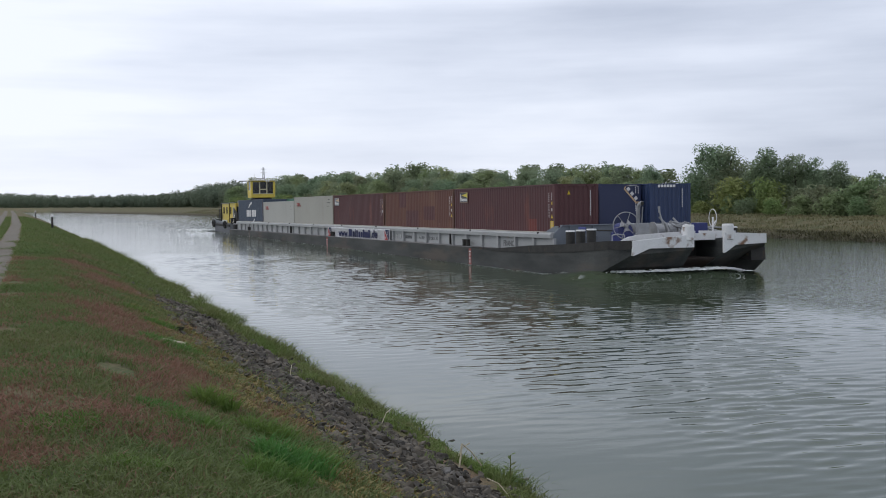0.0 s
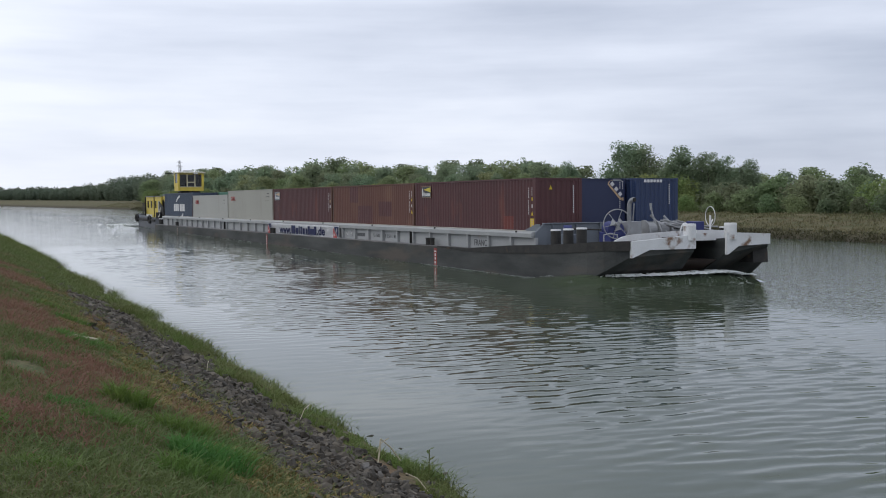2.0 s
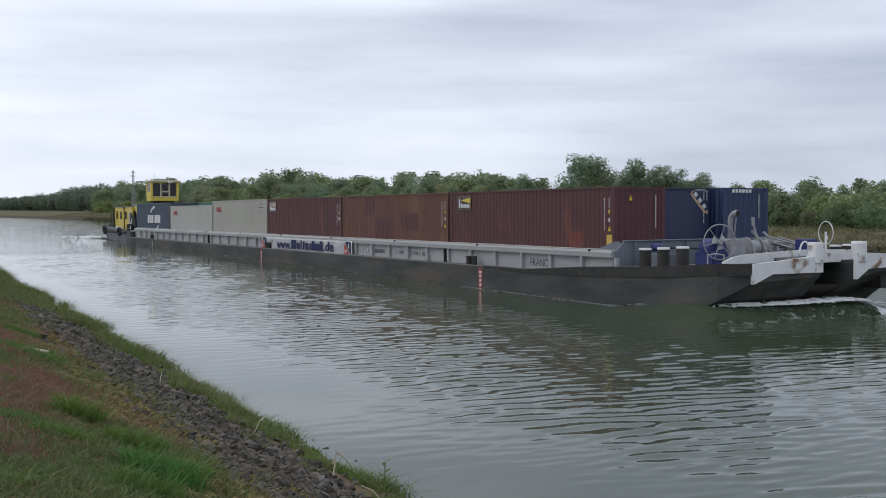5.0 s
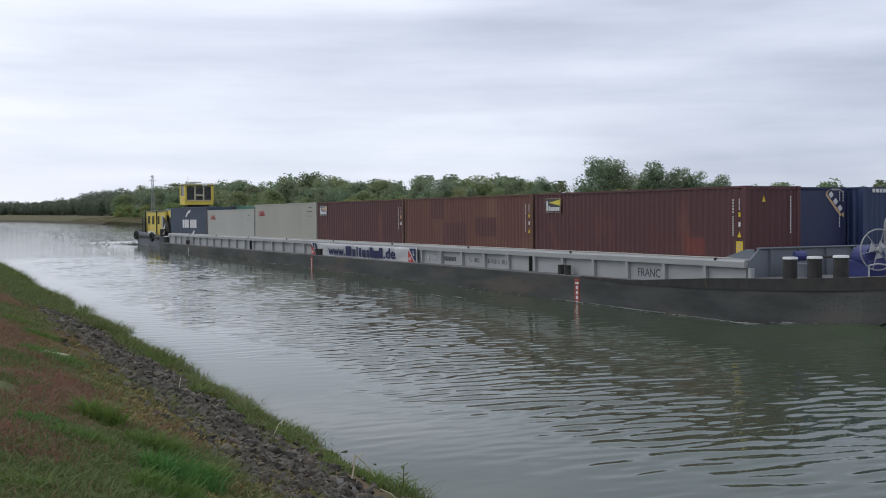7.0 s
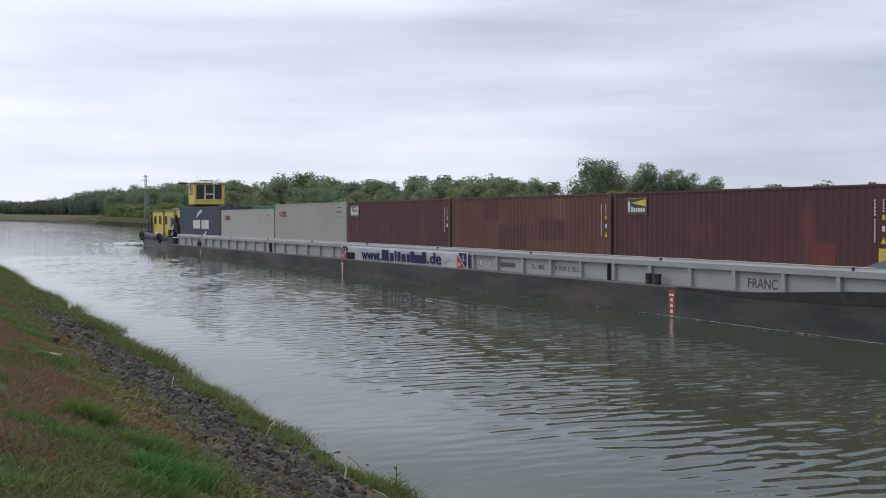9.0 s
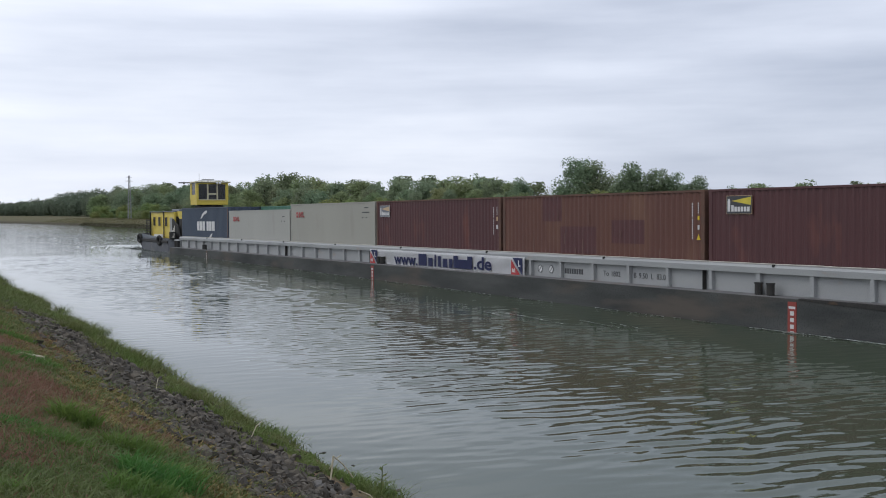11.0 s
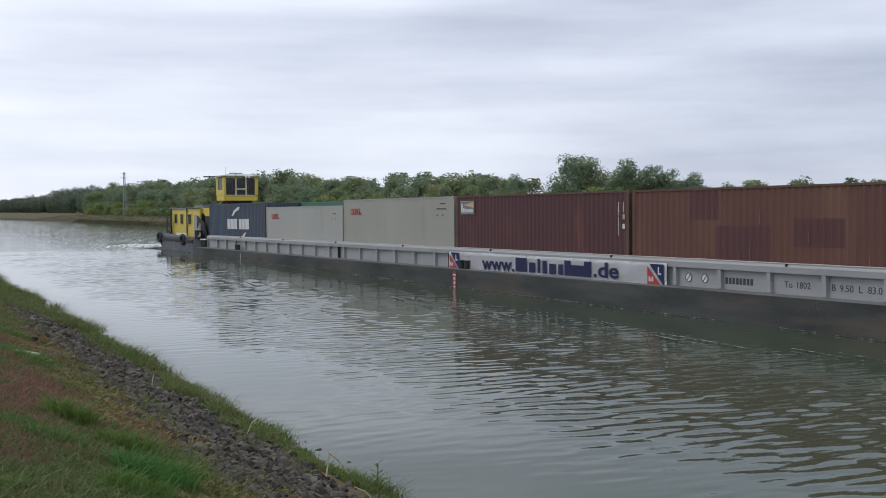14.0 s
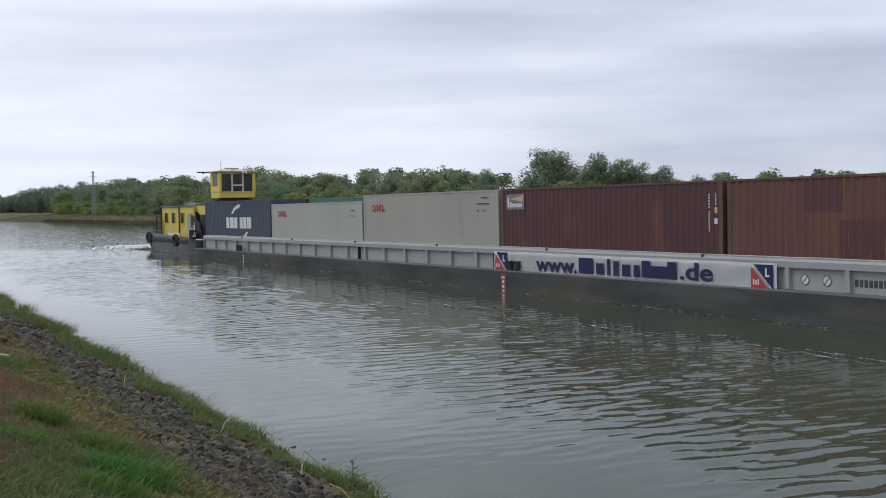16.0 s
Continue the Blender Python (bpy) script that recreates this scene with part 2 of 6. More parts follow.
BLACK = grained("black_steel", (0.02, 0.02, 0.02), (0.035, 0.033, 0.03), 0.85, scale=3, bump=0.003, stain=(0.07, 0.045, 0.03), stain_scale=2.5, stain_at=0.62)
STEEL = grained("grey_machinery_paint", (0.30, 0.31, 0.32), (0.22, 0.225, 0.23), 0.5, scale=2.5, bump=0.003, stain=(0.16, 0.1, 0.06), stain_scale=2.2, stain_at=0.64)
BLUE = grained("blue_machinery_paint", (0.018, 0.024, 0.11), (0.022, 0.032, 0.14), 0.45, scale=2)
YELLOW = grained("yellow_paint", (0.60, 0.47, 0.07), (0.53, 0.41, 0.06), 0.5, scale=0.8, bump=0.002, stain=(0.3, 0.2, 0.07), stain_scale=1.5, stain_at=0.66)
RED_MARK = grained("red_mark_paint", (0.26, 0.045, 0.035), (0.24, 0.045, 0.035), 0.6, scale=4)
MARK_WHITE = grained("white_lettering", (0.62, 0.62, 0.62), (0.54, 0.54, 0.54), 0.55, scale=6)
MARK_BLACK = grained("dark_lettering", (0.035, 0.04, 0.045), (0.06, 0.06, 0.065), 0.6, scale=6)
NAVY = grained("navy_print", (0.012, 0.016, 0.06), (0.016, 0.022, 0.075), 0.95, scale=4)
LOGO_RED = grained("red_print", (0.40, 0.03, 0.035), (0.34, 0.035, 0.035), 0.55, scale=4)
LOGO_YELLOW = grained("yellow_print", (0.6, 0.5, 0.05), (0.52, 0.42, 0.05), 0.55, scale=4)
LABEL_YELLOW = grained("yellow_label", (0.62, 0.46, 0.02), (0.55, 0.4, 0.02), 0.5, scale=5)
ORANGE = grained("tan_print", (0.52, 0.36, 0.2), (0.45, 0.32, 0.2), 0.55, scale=5)
TUGHULL = grained("dark_grey_tug_paint", (0.06, 0.067, 0.08), (0.095, 0.10, 0.115), 0.6, scale=0.9, bump=0.004, stain=(0.2, 0.19, 0.18), stain_scale=1.1, stain_at=0.58)
BANNER = grained("white_banner_cloth", (0.80, 0.80, 0.82), (0.73, 0.735, 0.75), 0.6, scale=1.5)
RUBBER = grained("tyre_rubber", (0.02, 0.02, 0.02), (0.035, 0.034, 0.033), 0.85, scale=5)
ROPE = grained("pale_rope", (0.5, 0.48, 0.43), (0.4, 0.38, 0.33), 0.9, scale=12)
MAROON = grained("maroon_container_paint", (0.078, 0.024, 0.026), (0.063, 0.021, 0.023), 0.55, scale=0.5, stretch=(1, 1, 0.35), bump=0.002, stain=(0.13, 0.042, 0.032), stain_scale=0.9, stain_at=0.6)
BROWN = grained("faded_brown_container_paint", (0.118, 0.048, 0.032), (0.098, 0.037, 0.029), 0.6, scale=0.45, stretch=(1, 1, 0.25), bump=0.002, stain=(0.14, 0.066, 0.042), stain_scale=0.8, stain_at=0.56)
PATCH = grained("fresh_maroon_patch", (0.085, 0.028, 0.029), (0.078, 0.027, 0.028), 0.55, scale=1.5)
RUSTPATCH = grained("orange_red_touch_up", (0.15, 0.033, 0.025), (0.13, 0.032, 0.026), 0.55, scale=1.2)
PALE = grained("pale_grey_container_paint", (0.31, 0.305, 0.265), (0.275, 0.27, 0.235), 0.5, scale=0.35, stretch=(1, 1, 0.3), bump=0.002, stain=(0.25, 0.24, 0.205), stain_scale=0.9, stain_at=0.62)
WHITER = grained("white_container_paint", (0.345, 0.345, 0.315), (0.305, 0.305, 0.28), 0.5, scale=0.35, stretch=(1, 1, 0.3), bump=0.002, stain=(0.27, 0.26, 0.23), stain_scale=0.9, stain_at=0.64)
SLATE = grained("slate_blue_container_paint", (0.045, 0.065, 0.10), (0.038, 0.055, 0.085), 0.55, scale=0.5, stretch=(1, 1, 0.3), bump=0.002, stain=(0.06, 0.07, 0.09), stain_scale=1.0, stain_at=0.62)
DEEPBLUE = grained("deep_blue_container_paint", (0.018, 0.026, 0.075), (0.015, 0.022, 0.06), 0.5, scale=0.5, stretch=(1, 1, 0.3), bump=0.002)
MIDBLUE = grained("mid_blue_container_paint", (0.018, 0.036, 0.095), (0.016, 0.03, 0.08), 0.5, scale=0.5, stretch=(1, 1, 0.3), bump=0.002)
GREENC = grained("green_container_paint", (0.05, 0.16, 0.11), (0.04, 0.13, 0.09), 0.55, scale=0.5, stretch=(1, 1, 0.3), bump=0.002)
DARKC = grained("dark_green_container_paint", (0.02, 0.035, 0.035), (0.03, 0.045, 0.045), 0.55, scale=0.5, stretch=(1, 1, 0.3), bump=0.002)
DARKRUST = grained("dark_rusty_hull", (0.045, 0.03, 0.025), (0.065, 0.042, 0.034), 0.7, scale=1.5, bump=0.004)
SCRAPE = grained("bared_pale_scrape", (0.2, 0.13, 0.1), (0.16, 0.1, 0.08), 0.7, scale=6)
RUSTY = grained("rust_brown_steel", (0.12, 0.06, 0.04), (0.08, 0.045, 0.035), 0.75, scale=2, bump=0.003)


def glazing():
    m = bpy.data.materials.new("dark_window_glass")
    m.use_nodes = True
    b = m.node_tree.nodes["Principled BSDF"]
    b.inputs["Base Color"].default_value = (0.035, 0.037, 0.042, 1)
    b.inputs["Roughness"].default_value = 0.05
    b.inputs["IOR"].default_value = 1.5
    return m


def clear_pane():
    """Tinted window glass that lets the inside and the woods behind show."""
    m = bpy.data.materials.new("tinted_pane")
    m.use_nodes = True
    n, l = m.node_tree.nodes, m.node_tree.links
    see = n.new("ShaderNodeBsdfTransparent")
    see.inputs["Color"].default_value = (0.34, 0.36, 0.38, 1)
    gloss = n.new("ShaderNodeBsdfGlossy")
    gloss.inputs["Roughness"].default_value = 0.04
    fres = n.new("ShaderNodeFresnel")
    fres.inputs["IOR"].default_value = 1.45
    mix = n.new("ShaderNodeMixShader")
    l.new(fres.outputs["Fac"], mix.inputs["Fac"])
    l.new(see.outputs["BSDF"], mix.inputs[1])
    l.new(gloss.outputs["BSDF"], mix.inputs[2])
    l.new(mix.outputs["Shader"], n["Material Output"].inputs["Surface"])
    return m


def froth():
    m = bpy.data.materials.new("foam")
    m.use_nodes = True
    b = m.node_tree.nodes["Principled BSDF"]
    b.inputs["Base Color"].default_value = (0.68, 0.71, 0.7, 1)
    b.inputs["Roughness"].default_value = 0.7
    return m


GLASS, PANE, FOAM = glazing(), clear_pane(), froth()
CREAM = grained("cream_frame_paint", (0.52, 0.48, 0.33), (0.46, 0.42, 0.28), 0.5, scale=3)


# ---- mesh helpers ----
def thing(name, label, category, group="", kind=""):
    return tagged(new(name), label, category, group, kind)


def part(name, bm, material, parent, label="", smooth=False):
    me = bpy.data.meshes.new(name)
    bm.to_mesh(me)
    bm.free()
    if smooth:
        me.polygons.foreach_set("use_smooth", [True] * len(me.polygons))
    me.materials.append(material)
    ob = new(name, me)
    ob.parent = parent
    return tagged(ob, label) if label else ob


def mesh_from(name, verts, faces, material, smooth=False):
    me = bpy.data.meshes.new(name)
    me.from_pydata([tuple(v) for v in verts], [], [tuple(f) for f in faces])
    me.update()
    if smooth:
        me.polygons.foreach_set("use_smooth", [True] * len(me.polygons))
    me.materials.append(material)
    return me


def add_box(bm, x0, x1, y0, y1, z0, z1, bevel=0.0):
    m = Matrix.Translation(((x0 + x1) / 2, (y0 + y1) / 2, (z0 + z1) / 2)) @ Matrix.Diagonal((x1 - x0, y1 - y0, z1 - z0, 1))
    made = bmesh.ops.create_cube(bm, size=1, matrix=m)["verts"]
    if bevel:
        edges = {e for v in made for e in v.link_edges}
        bmesh.ops.bevel(bm, geom=list(edges), offset=bevel, segments=2, affect="EDGES", profile=0.5)
    return bm


def box(*size, bevel=0.0):
    return add_box(bmesh.new(), *size, bevel=bevel)


def add_rod(bm, a, b, r, seg=10, r2=None):
    a, b = Vector(a), Vector(b)
    d = b - a
    m = Matrix.Translation((a + b) / 2) @ d.to_track_quat("Z", "Y").to_matrix().to_4x4()
    bmesh.ops.create_cone(bm, cap_ends=True, segments=seg, radius1=r, radius2=r if r2 is None else r2, depth=d.length, matrix=m)
    return bm


def rod(a, b, r, seg=10, r2=None):
    return add_rod(bmesh.new(), a, b, r, seg, r2)


def add_pipe(bm, pts, r, seg=8):
    """A bent round bar through the points."""
    pts = [Vector(p) for p in pts]
    rings = []
    side = Vector((0.3, 0.9, 0.2))
    for i, p in enumerate(pts):
        d = (pts[min(i + 1, len(pts) - 1)] - pts[max(i - 1, 0)]).normalized()
        u = (side - d * side.dot(d)).normalized()
        w = d.cross(u)
        rings.append([bm.verts.new(p + (u * math.cos(a) + w * math.sin(a)) * r) for a in (2 * math.pi * k / seg for k in range(seg))])
    for one, two in zip(rings, rings[1:]):
        for k in range(seg):
            bm.faces.new((one[k], one[(k + 1) % seg], two[(k + 1) % seg], two[k]))
    bm.faces.new(rings[0][::-1])
    bm.faces.new(rings[-1])
    return bm


def add_ring(bm, centre, axis, radius, r, seg=28, tube=8):
    q = Vector(axis).to_track_quat("Z", "Y").to_matrix()
    rings = []
    for i in range(seg):
        a = 2 * math.pi * i / seg
        out = q @ Vector((math.cos(a), math.sin(a), 0))
        up = q @ Vector((0, 0, 1))
        rings.append([bm.verts.new(Vector(centre) + out * (radius + r * math.cos(b)) + up * r * math.sin(b)) for b in (2 * math.pi * k / tube for k in range(tube))])
    for i in range(seg):
        one, two = rings[i], rings[(i + 1) % seg]
        for k in range(tube):
            bm.faces.new((one[k], one[(k + 1) % tube], two[(k + 1) % tube], two[k]))
    return bm


def add_prism(bm, outline, axis, lo, hi):
    """A flat outline, given in the two other axes in order, drawn out along the axis from lo to hi."""
    def place(p, t):
        return {"x": (t, p[0], p[1]), "y": (p[0], t, p[1]), "z": (p[0], p[1], t)}[axis]
    a = [bm.verts.new(place(p, lo)) for p in outline]
    b = [bm.verts.new(place(p, hi)) for p in outline]
    bm.faces.new(a)
    bm.faces.new(b[::-1])
    for i in range(len(outline)):
        j = (i + 1) % len(outline)
        bm.faces.new((a[j], a[i], b[i], b[j]))
    bmesh.ops.recalc_face_normals(bm, faces=bm.faces)
    return bm


def prism(outline, axis, lo, hi):
    return add_prism(bmesh.new(), outline, axis, lo, hi)


def letters(text, height, depth=0.006, bold=0.0):
    """Text as a mesh, lying in x and y, centred."""
    cu = bpy.data.curves.new("letters", "FONT")
    cu.body, cu.size, cu.extrude, cu.align_x, cu.align_y, cu.resolution_u = text, height * 1.37, depth / 2, "CENTER", "CENTER", 3
    cu.offset = bold
    ob = new("letters", cu)
    bpy.context.view_layer.update()
    me = bpy.data.meshes.new_from_object(ob.evaluated_get(bpy.context.evaluated_depsgraph_get()))
    bpy.data.objects.remove(ob)
    return me


# Sides that face the near bank: reading direction is -y, up is z.
def side_text(name, text, x, y, z, height, material, parent, wide=0.0, bold=0.0):
    """wide: the full width in metres, where it is known."""
    me = letters(text, height, 0.006, bold)
    xs = [v.co.x for v in me.vertices]
    squeeze = wide / (max(xs) - min(xs)) if wide else 1.0
    me.materials.clear()
    me.materials.append(material)
    me.transform(Matrix(((0, 0, -1, x), (-squeeze, 0, 0, y), (0, 1, 0, z), (0, 0, 0, 1))))
    ob = new(name, me)
    ob.parent = parent
    return ob


def side_shapes(name, shapes, x, y, z, material, parent, deep=0.005):
    """Flat painted shapes; each outline runs to the right (towards -y) and up from (y, z)."""
    for s in shapes:
        part(name, prism([(y - p[0], z + p[1]) for p in s], "x", x - deep, x), material, parent)


def end_shapes(name, shapes, x, y, z, material, parent, deep=0.005):
    """The same on an end that faces -y; outlines run towards +x and up."""
    for s in shapes:
        part(name, prism([(x + p[0], z + p[1]) for p in s], "y", y - deep, y), material, parent)


def bar(x0, z0, w, h):
    return [(x0, z0), (x0 + w, z0), (x0 + w, z0 + h), (x0, z0 + h)]


def bars(widths, h, gap=0.35):
    """A row of plain upright blocks in place of writing."""
    out, x = [], 0.0
    for w in widths:
        if w > 0:
            out.append(bar(x, 0, w, h))
            x += w
        else:
            x -= w
        x += gap * h * 0.4
    return out


# ---- canal, banks and ground ----
NEAR_EDGE = [(-400, 4.0), (-30, 5.7), (0, 5.93), (11, 6.03), (20, 6.2), (30, 6.5), (50, 6.95), (90, 7.65), (200, 8.5), (330, 9.0), (400, 2.0), (500, -16.0), (655, -50.0), (900, -120.0), (2500, -700.0)]
FAR_EDGE = [(-400, 64.0), (-30, 62.0), (60, 60.5), (130, 58.5), (200, 56.0), (290, 52.0), (340, 46.0), (385, 38.0), (505, 22.0), (655, 0.0), (900, -50.0), (2500, -600.0)]


def along(line, y):
    return float(np.interp(y, [p[0] for p in line], [p[1] for p in line]))


def bank_height(e, y):
    """Height of the near bank at e metres from the waterline (negative: on land)."""
    z = np.interp(e, [-60, -12, -8.6, -7.4, -6.2, -5.3, -4.6, 0, 1.6, 7], [2.3, 2.2, 2.1, 2.08, 2.12, 2.06, 1.86, 0.02, -0.7, -2.6])
    rough = noise.noise(Vector((e * 0.6, y * 0.6, 3.1))) * 0.06 + noise.noise(Vector((e * 2.3, y * 2.3, 7.7))) * 0.025
    return float(z) + (rough if -8 < e < -0.2 else 0.0)


def make_ground():
    es = [-1500, -400, -120, -60, -30, -16, -12, -10.5] + [round(-9.5 + 0.16 * i, 3) for i in range(64)] + [1.4, 3.5, 7.0]
    fs = [-8, -2, -0.6, 0.0, 0.7, 1.6, 3.0, 5.0, 7.5, 10.0, 13.0, 20, 40, 90, 300, 1500]
    fz = [-2.6, -0.7, -0.2, 0.03, 0.35, 0.6, 0.8, 1.05, 1.35, 1.6, 1.75, 1.8, 1.8, 1.9, 2.0, 2.2]
    ys = [-1200, -400, -150, -60, -25, -10, -4, 0, 2.5] + [round(4 + 0.16 * i, 3) for i in range(230)] + [round(41.5 + 0.7 * i, 2) for i in range(70)] + [95 + 8 * i for i in range(60)] + [590, 655, 760, 900, 1300, 2000, 3500]
    verts, faces = [], []
    w = len(es) + len(fs)
    for y in ys:
        n, f = along(NEAR_EDGE, y), along(FAR_EDGE, y)
        verts += [(n + e, y, bank_height(e, y)) for e in es]
        for e, z in zip(fs, fz):
            r = noise.noise(Vector((e * 0.3, y * 0.25, 1.0))) * 0.22 if 0.3 < e < 30 else 0.0
            verts.append((f + e + (noise.noise(Vector((y * 0.4, 2, 0))) * 0.5 if abs(e) < 1 else 0), y, z + r))
    for j in range(len(ys) - 1):
        for i in range(w - 1):
            a = j * w + i
            faces.append((a, a + 1, a + w + 1, a + w))
    ground = new("ground", mesh_from("ground", verts, faces, TURF, True))
    tagged(ground, "grassy canal banks and flat land reaching the horizon", "ground", kind="structure")
    # towpath: a gravel track with a grass strip, slightly proud of the turf
    for name, a, b in (("towpath", -8.7, -7.8), ("towpath", -7.15, -6.35)):
        verts, faces = [], []
        rows = [-20 + 1.5 * i for i in range(230)]
        for y in rows:
            n = along(NEAR_EDGE, y)
            wob = noise.noise(Vector((y * 0.3, a, 0))) * 0.12
            for k in range(5):
                e = a + (b - a) * k / 4 + wob * (1 if k in (0, 4) else 0.3)
                verts.append((n + e, y, bank_height(e, y) + 0.045 - (0.06 if k in (0, 4) else 0)))
        for j in range(len(rows) - 1):
            for k in range(4):
                q = j * 5 + k
                faces.append((q, q + 1, q + 6, q + 5))
        tagged(new(name, mesh_from(name, verts, faces, TRACK, True)), "pale gravel wheel track along the top of the bank", "path", kind="structure")


make_ground()


WATER_Z = 0.15


def make_water():
    """One sheet: coarse far out, and finely divided with wind waves between the near bank and the barge."""
    g = np.random.default_rng(12)
    xs = np.concatenate([[-1800, -600, -100, -20, 0, 3], np.arange(4.5, 25.01, 0.14), [27, 32, 45, 70, 150, 600, 1800]])
    ys = np.concatenate([[-1100, -300, -60, -30], np.arange(-22.0, 80.0, 0.05), [82, 95, 110, 140, 200, 300, 500, 900, 2500]])
    x, y = np.meshgrid(xs, ys)
    h = np.zeros_like(x)
    count = 60
    for k in range(count):
        length = float(np.clip(np.exp(g.normal(math.log(0.37), 0.34)), 0.25, 1.1))
        way = radians(g.normal(6, 22))
        slope = 0.077 * math.sqrt(2 / count) * min(1.25, (length / 0.45) ** 0.3)
        wave = 2 * math.pi / length
        h += slope / wave * np.sin(wave * (x * math.sin(way) + y * math.cos(way)) + g.uniform(0, 6.3))
    # sharper crests than troughs
    h += 4.0 * (h * h - (h * h).mean())

    def ramp_up(v, lo, hi):
        t = np.clip((v - lo) / (hi - lo), 0, 1)
        return t * t * (3 - 2 * t)

    group = 0.85 + 0.3 * np.sin(x * 0.55 + y * 0.23 + 1.0) * np.sin(y * 0.47 - x * 0.2) + 0.2 * np.sin(x * 1.1 - y * 0.8)
    calm = (0.10 + 0.90 * ramp_up(x, 6.9, 11.0)) * (1 - 0.6 * ramp_up(x, 14.5, 21.5)) * (1 - 0.2 * ramp_up(y, 40, 66))
    border = ramp_up(x, 4.5, 5.5) * (1 - ramp_up(x, 23.5, 25)) * ramp_up(y, -22, -19) * (1 - ramp_up(y, 66, 79))
    h *= group * calm * border
    me = bpy.data.meshes.new("water")
    nx, ny = len(xs), len(ys)
    a = (np.arange(ny - 1)[:, None] * nx + np.arange(nx - 1)[None, :]).ravel()
    quads = np.stack([a, a + 1, a + nx + 1, a + nx], 1)
    me.vertices.add(nx * ny)
    me.vertices.foreach_set("co", np.stack([x, y, h], 2).ravel())
    me.loops.add(quads.size)
    me.loops.foreach_set("vertex_index", quads.ravel())
    me.polygons.add(len(quads))
    me.polygons.foreach_set("loop_start", np.arange(len(quads)) * 4)
    me.update(calc_edges=True)
    me.polygons.foreach_set("use_smooth", np.ones(len(quads), dtype=bool))
    me.materials.append(WATER)
    return tagged(new("water", me), "grey-green rippled canal water", "water", kind="structure")


water = make_water()
rng = np.random.default_rng(4)


def blades(name, spots, heights, lean, width, material, label, per=1, kind="stuff"):
    """Upright blades of grass, two triangles each with a bent tip, joined."""
    n = len(spots)
    ang = rng.uniform(0, 2 * np.pi, n)
    side = np.stack([np.cos(ang), np.sin(ang), np.zeros(n)], 1) * (width * rng.uniform(0.6, 1.4, n))[:, None]
    ln = rng.normal(0, lean, (n, 2)) * heights[:, None]
    mid = spots + np.stack([ln[:, 0] * 0.35, ln[:, 1] * 0.35, heights * 0.6], 1)
    tip = spots + np.stack([ln[:, 0], ln[:, 1], heights * rng.uniform(0.8, 1, n)], 1)
    root = spots - np.array([0, 0, 0.02])
    v = np.stack([root - side, root + side, mid + side * 0.6, mid - side * 0.6, tip], 1).reshape(-1, 3)
    base = np.arange(n)[:, None] * 5
    quads = (base + np.array([0, 1, 2, 3])).tolist()
    tris = (base + np.array([3, 2, 4])).tolist()
    me = bpy.data.meshes.new(name)
    me.from_pydata(v.tolist(), [], quads + tris)
    me.materials.append(material)
    ob = new(name, me)
    return tagged(ob, label, "grass", kind=kind) if label else ob


def bank_spots(count, e0, e1, y0, y1, power=2.2):
    """Random places on the near bank, thinner with distance."""
    u = rng.uniform(0, 1, count)
    y = y0 + (y1 - y0) * u ** power
    e = rng.uniform(e0, e1, count)
    return np.array([(along(NEAR_EDGE, b) + a, b, bank_height(a, b)) for a, b in zip(e, y)]), e, y


def patchy(e, y, s, seed):
    return np.array([noise.noise(Vector((a * s, b * s, seed))) for a, b in zip(e, y)])


p, e, y = bank_spots(310000, -8.3, -2.4, 4.5, 48, 1.9)
keep = (patchy(e, y, 0.9, 5.0) > -0.5) & ((e < -3.1) | (rng.uniform(0, 1, len(e)) < np.where(y > 13, 0.55, 0.3)))
keep &= ~(((e > -7.15) & (e < -6.35)) | ((e > -8.7) & (e < -7.8))) | (patchy(e, y, 1.1, 40.0) > 0.25)
p, e, y = p[keep], e[keep], y[keep]
size = rng.uniform(0.018, 0.055, len(p)) * (1 + 0.7 * patchy(e, y, 0.7, 9.0)) * (1 + y / 40)
# dry red-brown where the slope breaks, green on the crown and low down
dry = 0.27 - 0.22 * np.clip((9.5 - y) / 3, 0, 1) + 1.5 * patchy(e, y, 0.4, 21.0) + 0.8 * patchy(e, y, 1.6, 31.0) + 0.55 * np.exp(-((e + 4.6 - 0.01 * y) / 0.6) ** 2) * (y > 9.5) - 0.7 * np.exp(-((e + 5.65) / 0.45) ** 2) * np.clip((y - 15) / 6, 0, 1) - 0.15 * np.exp(-((y - 8.6) / 1.4) ** 2)
red = rng.uniform(0, 1, len(p)) < np.clip(dry, 0.06, 0.92)
blades("short_grass", p[~red], size[~red] * 1.15, 1.3, 0.0065, GRASS, "short patchy green bank grass")
blades("dry_grass", p[red], size[red], 1.3, 0.0065, DRYGRASS, "dry red-brown grass in patches on the bank")
p, e, y = bank_spots(40000, -9.5, -2.3, 36, 150, 1.6)
keep = ~(((e > -7.15) & (e < -6.3)) | ((e > -8.7) & (e < -7.8)))
p = p[keep]
blades("long_grass", p, rng.uniform(0.05, 0.2, len(p)), 0.6, 0.022, GRASS, "rough grass farther along the bank")
p, e, y = bank_spots(95000, -1.7, 0.1, 5, 100, 1.8)
tall = patchy(e, y, 0.55, 1.0)
keep = patchy(e, y, 1.3, 2.0) + 0.5 * patchy(e, y, 0.35, 8.0) > -0.3 + np.clip(-(e + 1.0), 0, 1) * 0.8
p, e, y, tall = p[keep], e[keep], y[keep], tall[keep]
